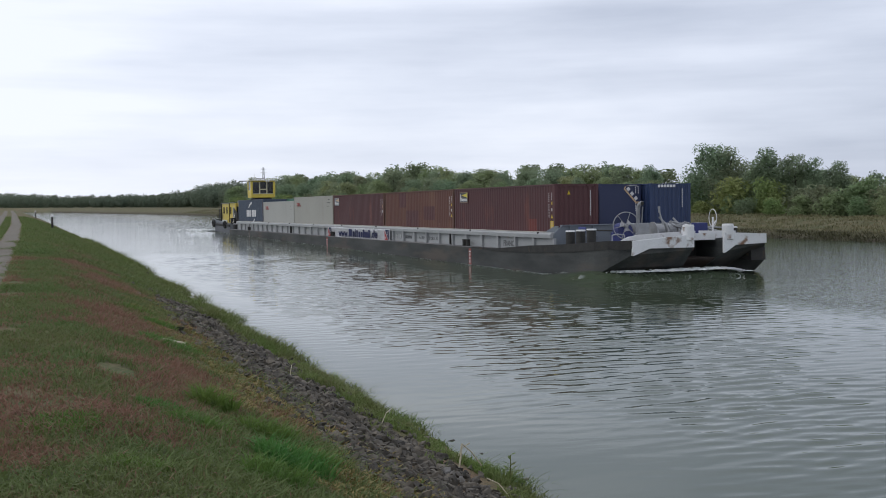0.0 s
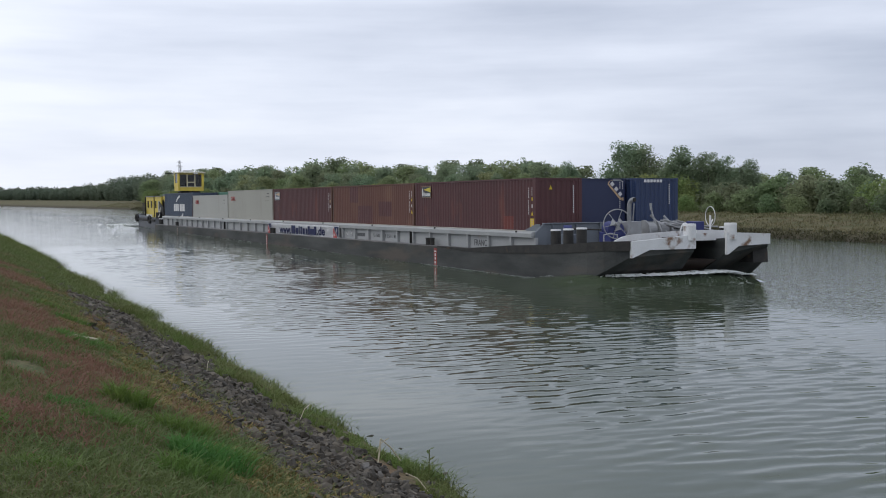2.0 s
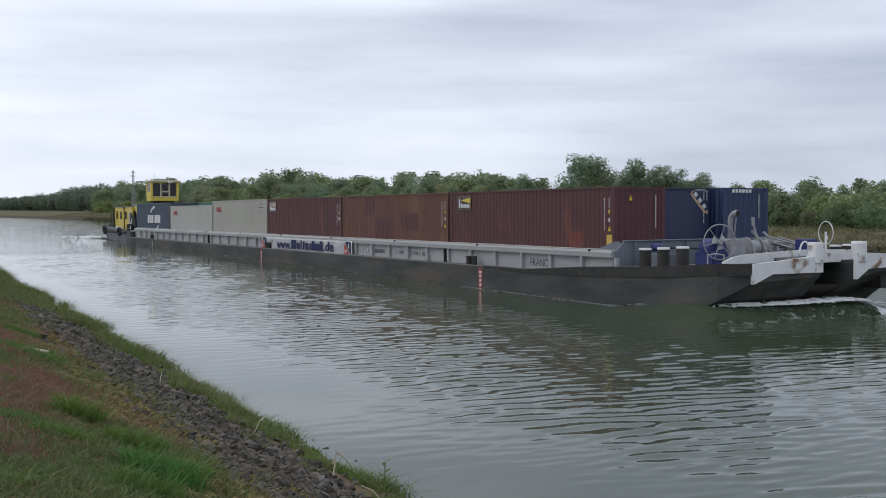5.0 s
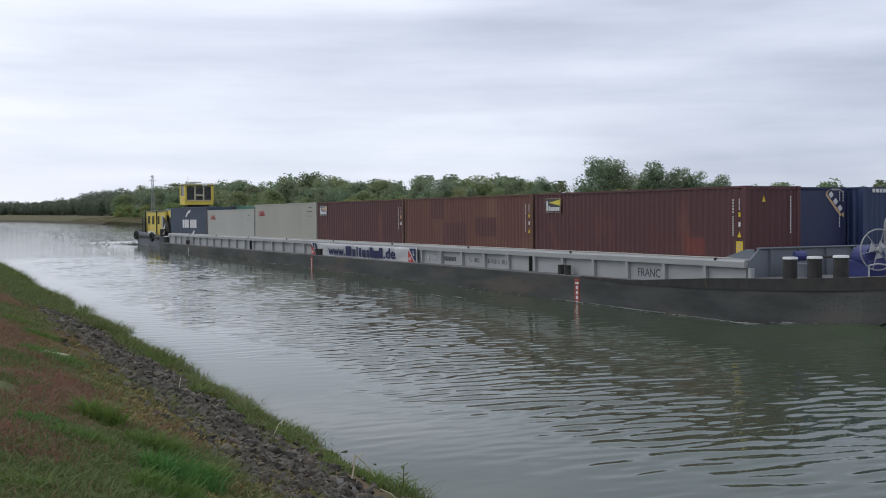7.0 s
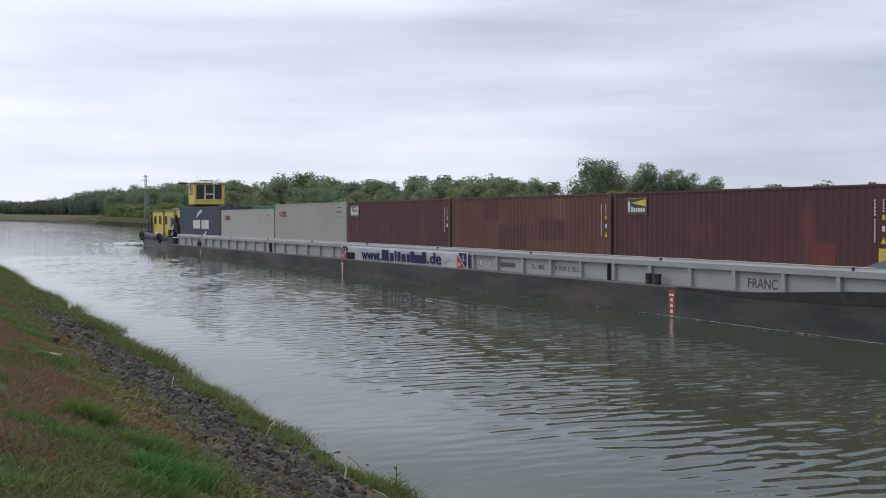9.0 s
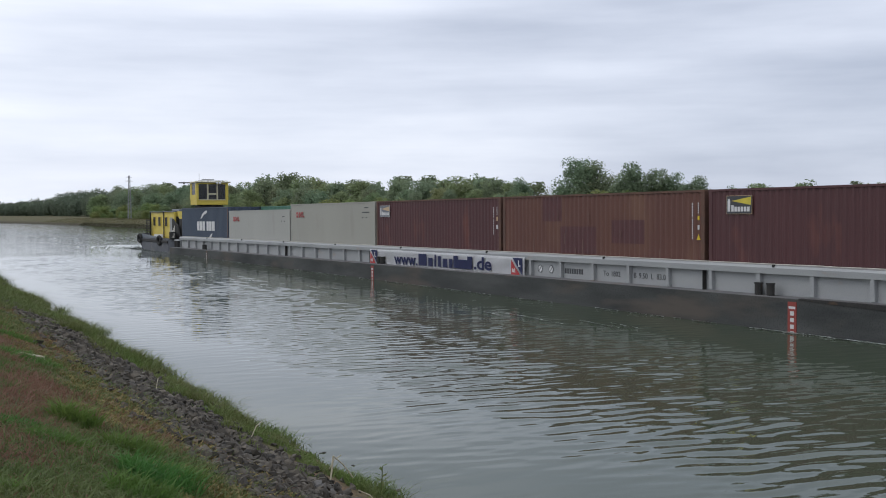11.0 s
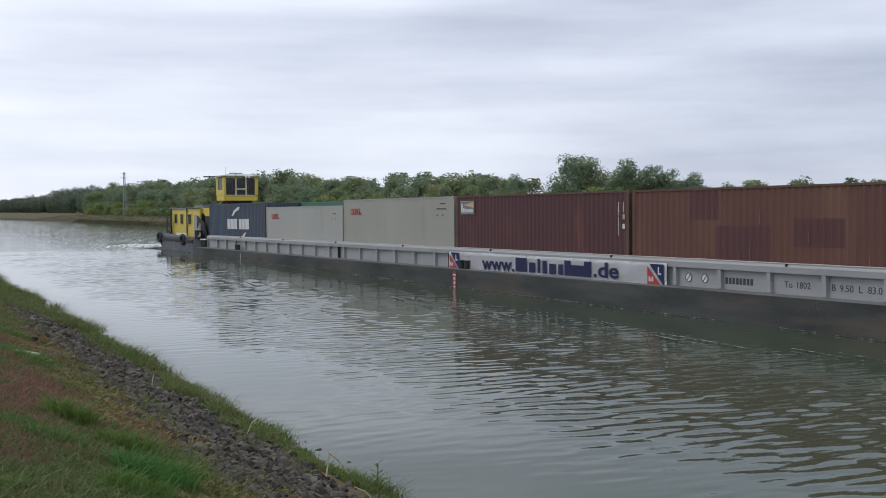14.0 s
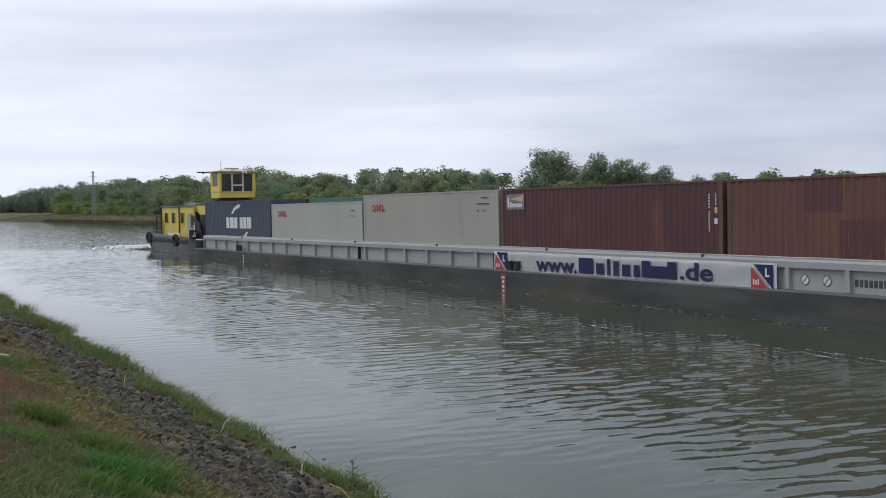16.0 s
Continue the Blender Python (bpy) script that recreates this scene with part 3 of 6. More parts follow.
blades("waterside_grass", p, rng.uniform(0.03, 0.13, len(p)) * np.clip(1 + 2.2 * tall, 0.35, 2.6) * (0.72 + np.clip(y - 10, 0, 25) / 22), 1.0, 0.009, WEEDS, "long green grass and weeds at the water's edge")
p, e, y = bank_spots(36000, -3.2, -0.9, 22, 120, 1.4)
keep = patchy(e, y, 0.5, 14.0) > 0.55 - np.clip(y - 22, 0, 14) / 14
blades("slope_grass", p[keep], rng.uniform(0.06, 0.22, keep.sum()), 0.8, 0.016, GRASS, "rough grass that has grown over the stones")
p, e, y = bank_spots(60000, -3.9, -2.2, 5, 40, 2.0)
keep = patchy(e, y, 1.2, 12.0) > -0.32 + np.clip(e + 2.9, 0, 1) * 0.5 + np.clip(-3.4 - e, 0, 1) * 0.6
blades("moss_cushion", p[keep], rng.uniform(0.015, 0.05, keep.sum()), 0.9, 0.02, MOSS, "yellow-green moss beside the stones")


def far_bank_grass():
    n = 60000
    y = 35 + 290 * rng.uniform(0, 1, n) ** 1.5
    e = rng.uniform(0.15, 13.5, n)
    z = np.interp(e, [0.0, 0.7, 1.6, 3.0, 5.0, 7.5, 10.0, 13.0, 20], [0.03, 0.35, 0.6, 0.8, 1.05, 1.35, 1.6, 1.75, 1.8])
    r = np.array([noise.noise(Vector((a * 0.3, b * 0.25, 1.0))) for a, b in zip(e, y)]) * 0.22
    x = np.array([along(FAR_EDGE, b) for b in y]) + e
    p = np.stack([x, y, z + np.where(e > 0.3, r, 0)], 1)
    clump = np.array([noise.noise(Vector((a * 0.5, b * 0.5, 6.0))) for a, b in zip(e, y)])
    keep = (clump > -0.25) & (e > 1.2 + 0.9 * clump)
    blades("far_bank_grass", p[keep], (rng.uniform(0.08, 0.3, n) * (1 + 0.9 * clump))[keep], 0.7, 0.035, STRAWGRASS, "straw-coloured rough grass on the far bank")


far_bank_grass()
p = []
for k in range(26000):
    b, a = 35 + 250 * rng.uniform() ** 1.5, rng.uniform(0.05, 2.2)
    p.append((along(FAR_EDGE, b) + a, b, float(np.interp(a, [0.0, 0.7, 1.6, 3.0], [0.03, 0.35, 0.6, 0.8]))))
p = np.array(p)
blades("far_edge_weeds", p, rng.uniform(0.05, 0.32, len(p)), 0.8, 0.05, FARWEEDS, "dark weeds and moss at the far waterline")


def on_bank(x, y):
    return Vector((x, y, bank_height(x - along(NEAR_EDGE, y), y)))


def make_tuft(x, y, r, h, n, material, label):
    a = rng.uniform(0, 2 * np.pi, n)
    d = r * np.sqrt(rng.uniform(0, 1, n))
    pts = np.array([on_bank(x + i, y + j) for i, j in zip(np.cos(a) * d, np.sin(a) * d)])
    ob = blades("grass_tuft", pts, rng.uniform(0.35, 1.0, n) * h * 0.72, 0.85, 0.008, material, label, kind="thing")
    return tagged(ob, group="tufts on the bank")


for x, y, r, h in ((1.85, 10.3, 0.2, 0.36), (2.05, 8.0, 0.3, 0.3), (2.15, 9.3, 0.22, 0.3), (1.75, 7.3, 0.24, 0.24), (1.45, 8.7, 0.25, 0.16), (0.35, 8.2, 0.3, 0.13), (2.4, 8.5, 0.16, 0.2), (2.3, 16.0, 0.45, 0.22), (2.1, 15.5, 0.4, 0.2),
                   (2.55, 19.5, 0.3, 0.2), (2.4, 21.5, 0.35, 0.2), (1.2, 9.3, 0.2, 0.1), (0.75, 6.8, 0.22, 0.1)):
    make_tuft(x, y, r, h, int(1500 * r + 120), LUSH, "lush green grass tuft on the bank slope")


def make_plant():
    """An upright leafy weed on the waterline."""
    plant = thing("weed_plant", "leafy upright weed standing at the water's edge", "plant")
    plant.location = (5.55, 11.35, 0.1)
    part("stem", rod((0, 0, -0.1), (0.02, 0, 0.5), 0.012, 6, 0.006), WEEDS, plant)
    for k in range(14):
        z, a, s = 0.15 + 0.027 * k, k * 2.4, 0.16 - 0.006 * k
        bm = bmesh.new()
        d = Vector((math.cos(a), math.sin(a), 0.35))
        w = Vector((-math.sin(a), math.cos(a), 0)) * 0.022
        o = Vector((0.01, 0, z))
        q = [bm.verts.new(v) for v in (o, o + d * s * 0.5 + w, o + d * s, o + d * s * 0.5 - w)]
        bm.faces.new(q)
        part("leaf", bm, WEEDS, plant)


make_plant()


def make_stalk(pts, r, label):
    ob = part("dry_stalk", add_pipe(bmesh.new(), pts, r, 6), STRAW, None)
    return tagged(ob, label, "stalk")


s0 = on_bank(4.86, 11.3)
make_stalk([s0 + Vector(v) for v in ((-0.02, -0.05, 0.0), (0.03, 0, 0.16), (0.06, 0.03, 0.31))], 0.011, "pale broken reed stalk leaning on the stones")
make_stalk([s0 + Vector(v) for v in ((0.06, 0.03, 0.31), (0.18, 0.02, 0.2), (0.3, 0.0, 0.03))], 0.008, "pale bent reed stalk lying over the grass")
for x, y, a, L in ((4.7, 13.6, 0.6, 0.25), (5.1, 10.4, 2.2, 0.3), (4.3, 17.0, 1.2, 0.28), (5.3, 12.4, 0.2, 0.22)):
    s1 = on_bank(x, y)
    make_stalk([s1 + Vector(v) for v in ((0, 0, 0.01), (math.cos(a) * L * 0.5, math.sin(a) * L * 0.5, 0.16), (math.cos(a) * L, math.sin(a) * L, 0.2))], 0.006, "thin dry stalk in the waterside grass")

slab = tagged(part("pale_slab", box(-0.2, 0.18, -0.05, 0.06, -0.04, 0.03, bevel=0.015), STRAW, None), "pale flat piece of driftwood in the grass", "driftwood")
slab.matrix_world = Matrix.Translation(on_bank(2.28, 16.0) + Vector((0, 0, 0.06))) @ pose(0, 0, 0, 0, 12, -20)


def make_post(x, y, h, r, label):
    post = thing("marker_post", label, "post", "marker posts on the bank")
    post.location = on_bank(x, y)
    part("pole", rod((0, 0, -0.2), (0, 0, h * 0.82), r, 10), BLACK, post)
    part("cap", rod((0, 0, h * 0.82), (0, 0, h), r * 1.02, 10), CAPS, post, "white painted top")


make_post(4.0, 100.0, 1.35, 0.1, "dark marker post with a white top on the bank")
make_post(5.0, 190.0, 1.3, 0.1, "far marker post with a white top on the bank")


# ---- trees and bushes ----
def crown_mesh(name, seed, height, width, low, count, leaf, material, lobes=12, squash=1.0):
    """A crown of small bent leaf sprays gathered in uneven clumps, with gaps between them."""
    g = np.random.default_rng(seed)
    clumps = []
    for k in range(lobes):
        t = g.uniform(0, 1)
        a = g.uniform(0, 2 * np.pi)
        z = low + (height - low) * (0.12 + 0.8 * t)
        reach = width * 0.5 * (0.95 - 0.75 * abs(t - 0.35) ** 1.3) * g.uniform(0.25, 0.9)
        r = width * g.uniform(0.15, 0.31) * (1.12 - 0.5 * t)
        clumps.append((math.cos(a) * reach, math.sin(a) * reach, z, r))
    clumps.append((0, 0, height - width * 0.15, width * 0.15))
    clumps = np.array(clumps)
    weights = clumps[:, 3] ** 2
    pick = clumps[g.choice(len(clumps), count, p=weights / weights.sum())]

    def unit(v):
        return v / np.maximum(np.linalg.norm(v, axis=1), 1e-6)[:, None]

    d = unit(g.normal(0, 1, (count, 3)))
    p = pick[:, :3] + d * (pick[:, 3] * g.uniform(0.6, 1.12, count))[:, None] * np.array([1, 1, squash])
    s = (leaf * g.uniform(0.5, 1.5, count))[:, None]
    u = g.normal(0, 1, (count, 3))
    u = unit(u - d * (u * d).sum(1)[:, None] * 0.6)
    w = unit(np.cross(d, u))
    tilt = d * s * g.uniform(-0.35, 0.35, (count, 1))
    verts = np.stack([p - u * s, p + w * s * 0.62 + tilt, p + u * s, p - w * s * 0.62 + tilt * 0.4], 1).reshape(-1, 3)
    b = np.arange(count)[:, None] * 4
    faces = np.concatenate([b + np.array([0, 1, 2]), b + np.array([0, 2, 3])]).tolist()
    return mesh_from(name, verts.tolist(), faces, material)


def limb_mesh(name, seed, height, width, low, girth):
    g = random.Random(seed)
    bm = bmesh.new()
    lean = Vector((g.uniform(-0.04, 0.04), g.uniform(-0.04, 0.04), 1))
    top = lean * height * 0.8
    add_rod(bm, (0, 0, -0.4), lean * height * 0.4, girth, 8, girth * 0.7)
    add_rod(bm, lean * height * 0.4, top, girth * 0.7, 7, girth * 0.15)
    for k in range(9):
        t = 0.22 + 0.065 * k
        a = k * 2.4 + g.uniform(-0.4, 0.4)
        o = lean * height * t
        reach = width * g.uniform(0.25, 0.42)
        e = o + Vector((math.cos(a) * reach, math.sin(a) * reach, height * g.uniform(0.1, 0.2)))
        mid = (o + e) / 2 + Vector((0, 0, -0.05 * reach))
        add_rod(bm, o, mid, girth * 0.36, 6, girth * 0.24)
        add_rod(bm, mid, e, girth * 0.24, 5, girth * 0.06)
    me = bpy.data.meshes.new(name)
    bm.to_mesh(me)
    bm.free()
    me.materials.append(BARK)
    return me


def tree_kind(seed, material, width, low, count, leaf, lobes, girth=0.022):
    """Meshes of a tree one metre high, to be scaled."""
    return limb_mesh("trunk", seed, 1.0, width, low, girth), crown_mesh("crown", seed, 1.0, width, low, count, leaf, material, lobes)


def plant_tree(kind, x, y, z, h, wide, turn, name, label, category, group):
    tree = thing(name, label, category, group)
    tree.location, tree.rotation_euler, tree.scale = (x, y, z), (0, 0, turn), (h * wide, h * wide, h)
    for n, me in zip(("trunk", "crown"), kind):
        ob = new(n, me)
        ob.parent = tree
    return tree


TALL = [tree_kind(s, m, w, 0.06, 5200, 0.0185, 44) for s, m, w in ((11, LEAF_A, 0.66), (12, LEAF_A, 0.6), (13, LEAF_B, 0.7), (14, LEAF_B, 0.62), (15, LEAF_A, 0.74), (16, LEAF_D, 0.62))]
BEHIND = [tree_kind(s, m, w, 0.08, 2000, 0.029, 34) for s, m, w in ((41, LEAF_A, 0.7), (42, LEAF_B, 0.66), (43, LEAF_A, 0.75), (44, LEAF_D, 0.66))]
AIRY = [tree_kind(s, LEAF_A, w, 0.2, 7500, 0.0145, 36) for s, w in ((21, 0.68), (22, 0.5), (23, 0.55), (25, 0.62))]
BUSH = [tree_kind(s, m, w, 0.0, 2300, 0.045, 30, 0.015) for s, m, w in ((31, LEAF_C, 1.3), (32, LEAF_B, 1.15), (33, LEAF_C, 1.2), (34, LEAF_B, 1.4), (35, LEAF_D, 1.1))]

# Skyline of the woods over the far bank: bearing from the camera and height angle, in degrees.
SKYLINE = [(14.3, 1.39), (15.2, 1.56), (17, 1.55), (18.5, 1.47), (19.7, 1.7), (21.1, 1.99), (22.5, 1.73), (24.6, 1.65), (26.8, 1.74), (28.9, 1.8), (31, 1.86), (32.5, 1.54), (33.8, 1.7), (35.6, 1.42),
           (44, 1.15), (46.4, 1.25), (48.1, 1.42), (49, 1.2), (51.4, 1.42), (52.2, 1.2), (56, 1.2)]
EYE_Z = 3.68


def skyline_height(x, y):
    bearing = math.degrees(math.atan2(x, y))
    return EYE_Z + math.hypot(x, y) * math.tan(radians(float(np.interp(bearing, [s[0] for s in SKYLINE], [s[1] for s in SKYLINE]))))


tr = random.Random(8)
LAND = 1.8
# the five loose tall trees: bearing, distance across the canal, height angle, kind, width
for bearing, off, up, k, wide in ((36.95, 17, 2.72, 0, 1.2), (37.85, 18, 2.66, 3, 1.2), (39.65, 18, 2.55, 1, 1.4), (40.95, 19, 2.2, 2, 1.15), (41.9, 20, 2.0, 3, 1.0), (43.0, 20, 1.8, 1, 1.2), (33.75, 20, 1.8, 1, 0.85)):
    x = 61 + off
    y = x / math.tan(radians(bearing))
    x = along(FAR_EDGE, y) + off
    y = x / math.tan(radians(bearing))
    h = EYE_Z + math.hypot(x, y) * math.tan(radians(up)) - LAND
    plant_tree(AIRY[k], x, y, LAND, h, wide, tr.uniform(0, 6), "tree", "tall loose-crowned broadleaf tree with sky between its limbs", "tree", "tall trees over the far bank")
# woods, in three staggered rows
for row, (off, step, tall) in enumerate(((19.5, 4.0, 0.76), (26, 3.7, 1.0), (35, 4.4, 1.0))):
    y = 48 + row * 1.7
    while y < 325:
        yy = y + tr.uniform(-1.5, 1.5)
        x = along(FAR_EDGE, yy) + off + tr.uniform(-2.2, 2.2)
        h = (skyline_height(x, yy) - LAND) * tall * tr.uniform(0.9, 1.05)
        kind = tr.choice(BEHIND if row == 2 else TALL)
        plant_tree(kind, x, yy, LAND, h, tr.uniform(1.0, 1.6), tr.uniform(0, 6), "tree", "leafy broadleaf tree in the woods over the far bank", "tree", "woods over the far bank")
        y += step * (1 + y / 260)
# bushes along the top of the bank
for row, (off, step, lo, hi) in enumerate(((13.6, 2.6, 1.5, 2.3), (16.4, 3.0, 2.6, 4.2))):
    y = 46 + row
    while y < 320:
        x = along(FAR_EDGE, y) + off + tr.uniform(-0.8, 0.8)
        kind = tr.choice(BUSH)
        plant_tree(kind, x, y, LAND - 0.1, tr.uniform(lo, hi), tr.uniform(0.9, 1.3), tr.uniform(0, 6), "bush", "dense bright green bush at the top of the far bank", "bush", "bushes along the far bank")
        y += step * (1 + y / 200)


def make_far_woods():
    """The woods beyond the bend, past counting."""
    g = np.random.default_rng(5)
    line = [(-14, 0.62), (-4, 0.66), (0, 0.67), (2.5, 0.52), (4.5, 0.5), (6.1, 0.5), (7.5, 0.6), (9, 0.72), (9.6, 0.98), (10.4, 1.12), (11.6, 1.22), (13, 1.3), (14.3, 1.42), (15.5, 1.5)]
    verts, spots = [], []
    for a in np.arange(-14, 15.4, 0.2):
        for depth in (0, 1, 2):
            y = 330 + max(0, 14 - a) ** 1.12 * 22 + depth * 14 + g.uniform(-6, 6)
            x = y * math.tan(radians(a + g.uniform(-0.15, 0.15)))
            edge = along(FAR_EDGE, y) + 15 + depth * 9
            x = max(x, edge + g.uniform(0, 8))
            b = math.degrees(math.atan2(x, y))
            h = EYE_Z + math.hypot(x, y) * math.tan(radians(float(np.interp(b, [q[0] for q in line], [q[1] for q in line])))) - LAND
            spots.append((x, y, h * g.uniform(0.8, 1.02) * (1.0 if depth else 0.8)))
    for x, y, h in spots:
        w = h * g.uniform(0.32, 0.5)
        m = 520
        d = g.normal(0, 1, (m, 3))
        d /= np.linalg.norm(d, axis=1)[:, None]
        lump = g.normal(0, 1, (7, 3))
        lump /= np.linalg.norm(lump, axis=1)[:, None]
        bulge = 0.78 + 0.3 * np.clip((d @ lump.T).max(1), 0, 1) ** 3
        q = d * bulge[:, None] * np.array([w, w, h * 0.52]) * g.uniform(0.8, 1.0, (m, 1)) + np.array([x, y, LAND + h * 0.48])
        size = g.uniform(0.22, 0.55, (m, 1))
        u = g.normal(0, 1, (m, 3))
        u /= np.linalg.norm(u, axis=1)[:, None]
        v = np.cross(u, d)
        verts.append(np.stack([q - u * size, q + v * size * 0.7, q + u * size, q - v * size * 0.7], 1).reshape(-1, 3))
    verts = np.concatenate(verts)
    base = np.arange(len(verts) // 4)[:, None] * 4
    faces = (base + np.array([0, 1, 2, 3])).tolist()
    ob = new("far_woods", mesh_from("far_woods", verts.tolist(), faces, FAR_LEAF))
    tagged(ob, "distant mixed green woods beyond the bend of the canal", "woods", kind="stuff")


make_far_woods()


def make_mast():
    """A slim lattice mast with short cross-arms, in front of the woods."""
    mast = thing("lattice_mast", "slim grey lattice mast with cross-arms on the far bank", "mast")
    mast.location = (63.9, 277.0, LAND - 0.1)
    h = 11.2
    for i, (a, b) in enumerate(((-1, -1), (1, -1), (1, 1), (-1, 1))):
        part("leg", rod((a * 0.42, b * 0.42, -0.3), (a * 0.14, b * 0.14, h), 0.055, 6), STEEL, mast)
    for k in range(10):
        z0, z1 = h * k / 10, h * (k + 1) / 10
        w0, w1 = 0.42 - 0.28 * k / 10, 0.42 - 0.28 * (k + 1) / 10
        bm = bmesh.new()
        for s in (1, -1):
            add_rod(bm, (-w0 * s, -w0, z0), (w1 * s, -w1, z1), 0.03, 5)
            add_rod(bm, (-w0, w0 * s, z0), (-w1, -w1 * s, z1), 0.03, 5)
        part("brace", bm, STEEL, mast)
    for z, w in ((0.96, 0.7), (0.87, 0.9)):
        part("cross_arm", add_rod(rod((-w, 0, h * z), (w, 0, h * z), 0.04, 6), (-w, 0, h * z), (0, 0, h * z + 0.35), 0.025, 5), STEEL, mast)


make_mast()


# ---- the barge ----
# Barge space: x from the near side of the cargo away from the bank, y from the front of the cargo to the stern, z from the waterline.
NEAR, FAR_SIDE, STERN, FRONT = -1.04, 8.46, 75.6, -7.0
PITCH, BOTTOM, TOP = 12.385, 1.51, 4.41


def sheer(u):
    return float(np.interp(u, [-7, -4.9, -2.8, 0.6, 4.5, 76], [1.86, 1.7, 1.57, 1.42, 1.16, 1.14]))


barge = thing("barge", "long black container barge with grey coaming and white bow", "barge")


def make_hull():
    bm = bmesh.new()
    stations = [-3.2, -2.0, -0.5, 0.6, 2.5, 4.5] + [8 + 6.8 * i for i in range(10)] + [74.2, STERN]
    rings = []
    for u in stations:
        z = sheer(u)
        ring = [(NEAR, z), (NEAR, -0.6), (FAR_SIDE, -0.6), (FAR_SIDE, z)]
        trim = max(0.0, u - 74.2) * 0.9
        rings.append([bm.verts.new((x + (trim if x < 0 else -trim), u, h)) for x, h in ring])
    for a, b in zip(rings, rings[1:]):
        for i in range(4):
            j = (i + 1) % 4
            bm.faces.new((a[i], a[j], b[j], b[i]))
    bm.faces.new(rings[0])
    bm.faces.new(rings[-1][::-1])
    bmesh.ops.recalc_face_normals(bm, faces=bm.faces)
    hull = part("hull", bm, HULL, barge)
    # raised gunwale of the bow
    bm = bmesh.new()
    us = [(7.5, 0.0, 0.02), (4.5, 0.0, 0.12), (0.6, 0.0, 0.32), (-2.8, 0.0, 0.34), (-4.9, 0.0, 0.34), (-5.4, 0.02, 0.34), (-6.2, 0.22, 0.34), (-6.6, 0.5, 0.34), (-6.96, 0.9, 0.34)]
    loops = [[bm.verts.new((NEAR + cut + x, u, min(sheer(u), 1.8) + h)) for x, h in ((-0.02, -deep), (-0.025, 0.03), (0.12, 0.03), (0.12, -0.05))] for u, cut, deep in us]
    for a, b in zip(loops, loops[1:]):
        for i in range(3):
            bm.faces.new((a[i], a[i + 1], b[i + 1], b[i]))
    bm.faces.new(loops[0])
    bm.faces.new(loops[-1])
    bmesh.ops.recalc_face_normals(bm, faces=bm.faces)
    part("gunwale", bm, BLACK, barge)
    return hull


def make_horn(inner, rail, corner, rake):
    """One half of the bow head: a raked block with a white head plate that drops at its first end.
    rail: (x, low, high) along the plate; corner: rings (u, x, z) of the outer side; rake: height of the inner underside at the front."""
    bm = bmesh.new()
    rings = []
    for u, x, z in corner:
        top = sheer(max(u, -7))
        zi = float(np.interp(u, [-7, -6.2, -3.2], [rake, 0.66, -0.6]))
        rings.append([bm.verts.new(v) for v in ((x, u, top), (x, u, z), (inner, u, zi), (inner, u, top))])
    for a, b in zip(rings, rings[1:]):
        for i in range(4):
            bm.faces.new((a[i], a[(i + 1) % 4], b[(i + 1) % 4], b[i]))
    bm.faces.new(rings[-1])
    bmesh.ops.recalc_face_normals(bm, faces=bm.faces)
    part("bow_rake", bm, HULL, barge)
    bm = bmesh.new()
    front = [[bm.verts.new((x, FRONT - 0.03, z)) for z in (lo, hi)] for x, lo, hi in rail]
    back = [[bm.verts.new((x, FRONT + 0.09, z)) for z in (lo, hi)] for x, lo, hi in rail]
    for k in range(len(rail) - 1):
        bm.faces.new((front[k][0], front[k + 1][0], front[k + 1][1], front[k][1]))
        bm.faces.new((back[k][0], back[k][1], back[k + 1][1], back[k + 1][0]))
        bm.faces.new((front[k][1], front[k + 1][1], back[k + 1][1], back[k][1]))
        bm.faces.new((front[k][0], back[k][0], back[k + 1][0], front[k + 1][0]))
    for k in (0, len(rail) - 1):
        bm.faces.new((front[k][0], front[k][1], back[k][1], back[k][0]))
    bmesh.ops.recalc_face_normals(bm, faces=bm.faces)
    part("head_plate", bm, WHITE, barge, "scuffed white head plate with rust")


def make_push_post(x):
    part("post", rod((x, FRONT + 0.12, 1.8), (x, FRONT + 0.12, 2.36), 0.25, 16), WHITE, barge, "white painted push post")
    part("post_cap", rod((x, FRONT + 0.12, 2.36), (x, FRONT + 0.12, 2.46), 0.26, 16, 0.235), CAPS, barge, "white post cap")


make_hull()
make_horn(2.98, [(-0.12, 1.2, 1.83), (-0.04, 1.21, 1.835), (0.72, 1.49, 1.88), (2.98, 1.48, 2.04)], [(-3.2, NEAR, -0.6), (-5.4, NEAR + 0.02, 0.28), (-6.2, NEAR + 0.22, 0.66), (-6.6, NEAR + 0.5, 0.92), (FRONT + 0.09, -0.12, 1.22)], 1.46)
make_horn(4.56, [(4.56, 1.2, 2.09), (4.66, 1.22, 2.09), (5.17, 1.53, 2.07), (6.85, 1.58, 2.0)], [(-3.2, FAR_SIDE, -0.6), (-4.9, FAR_SIDE, 0.66), (FRONT + 0.09, 6.85, 1.56)], 1.3)
part("fender_block", prism([(-6.55, 0.8), (-5.4, 0.8), (-5.2, 1.4), (-6.5, 1.4)], "x", 6.4, 7.2), BLACK, barge, "black fender block under the bow")
make_push_post(2.78)
make_push_post(4.86)
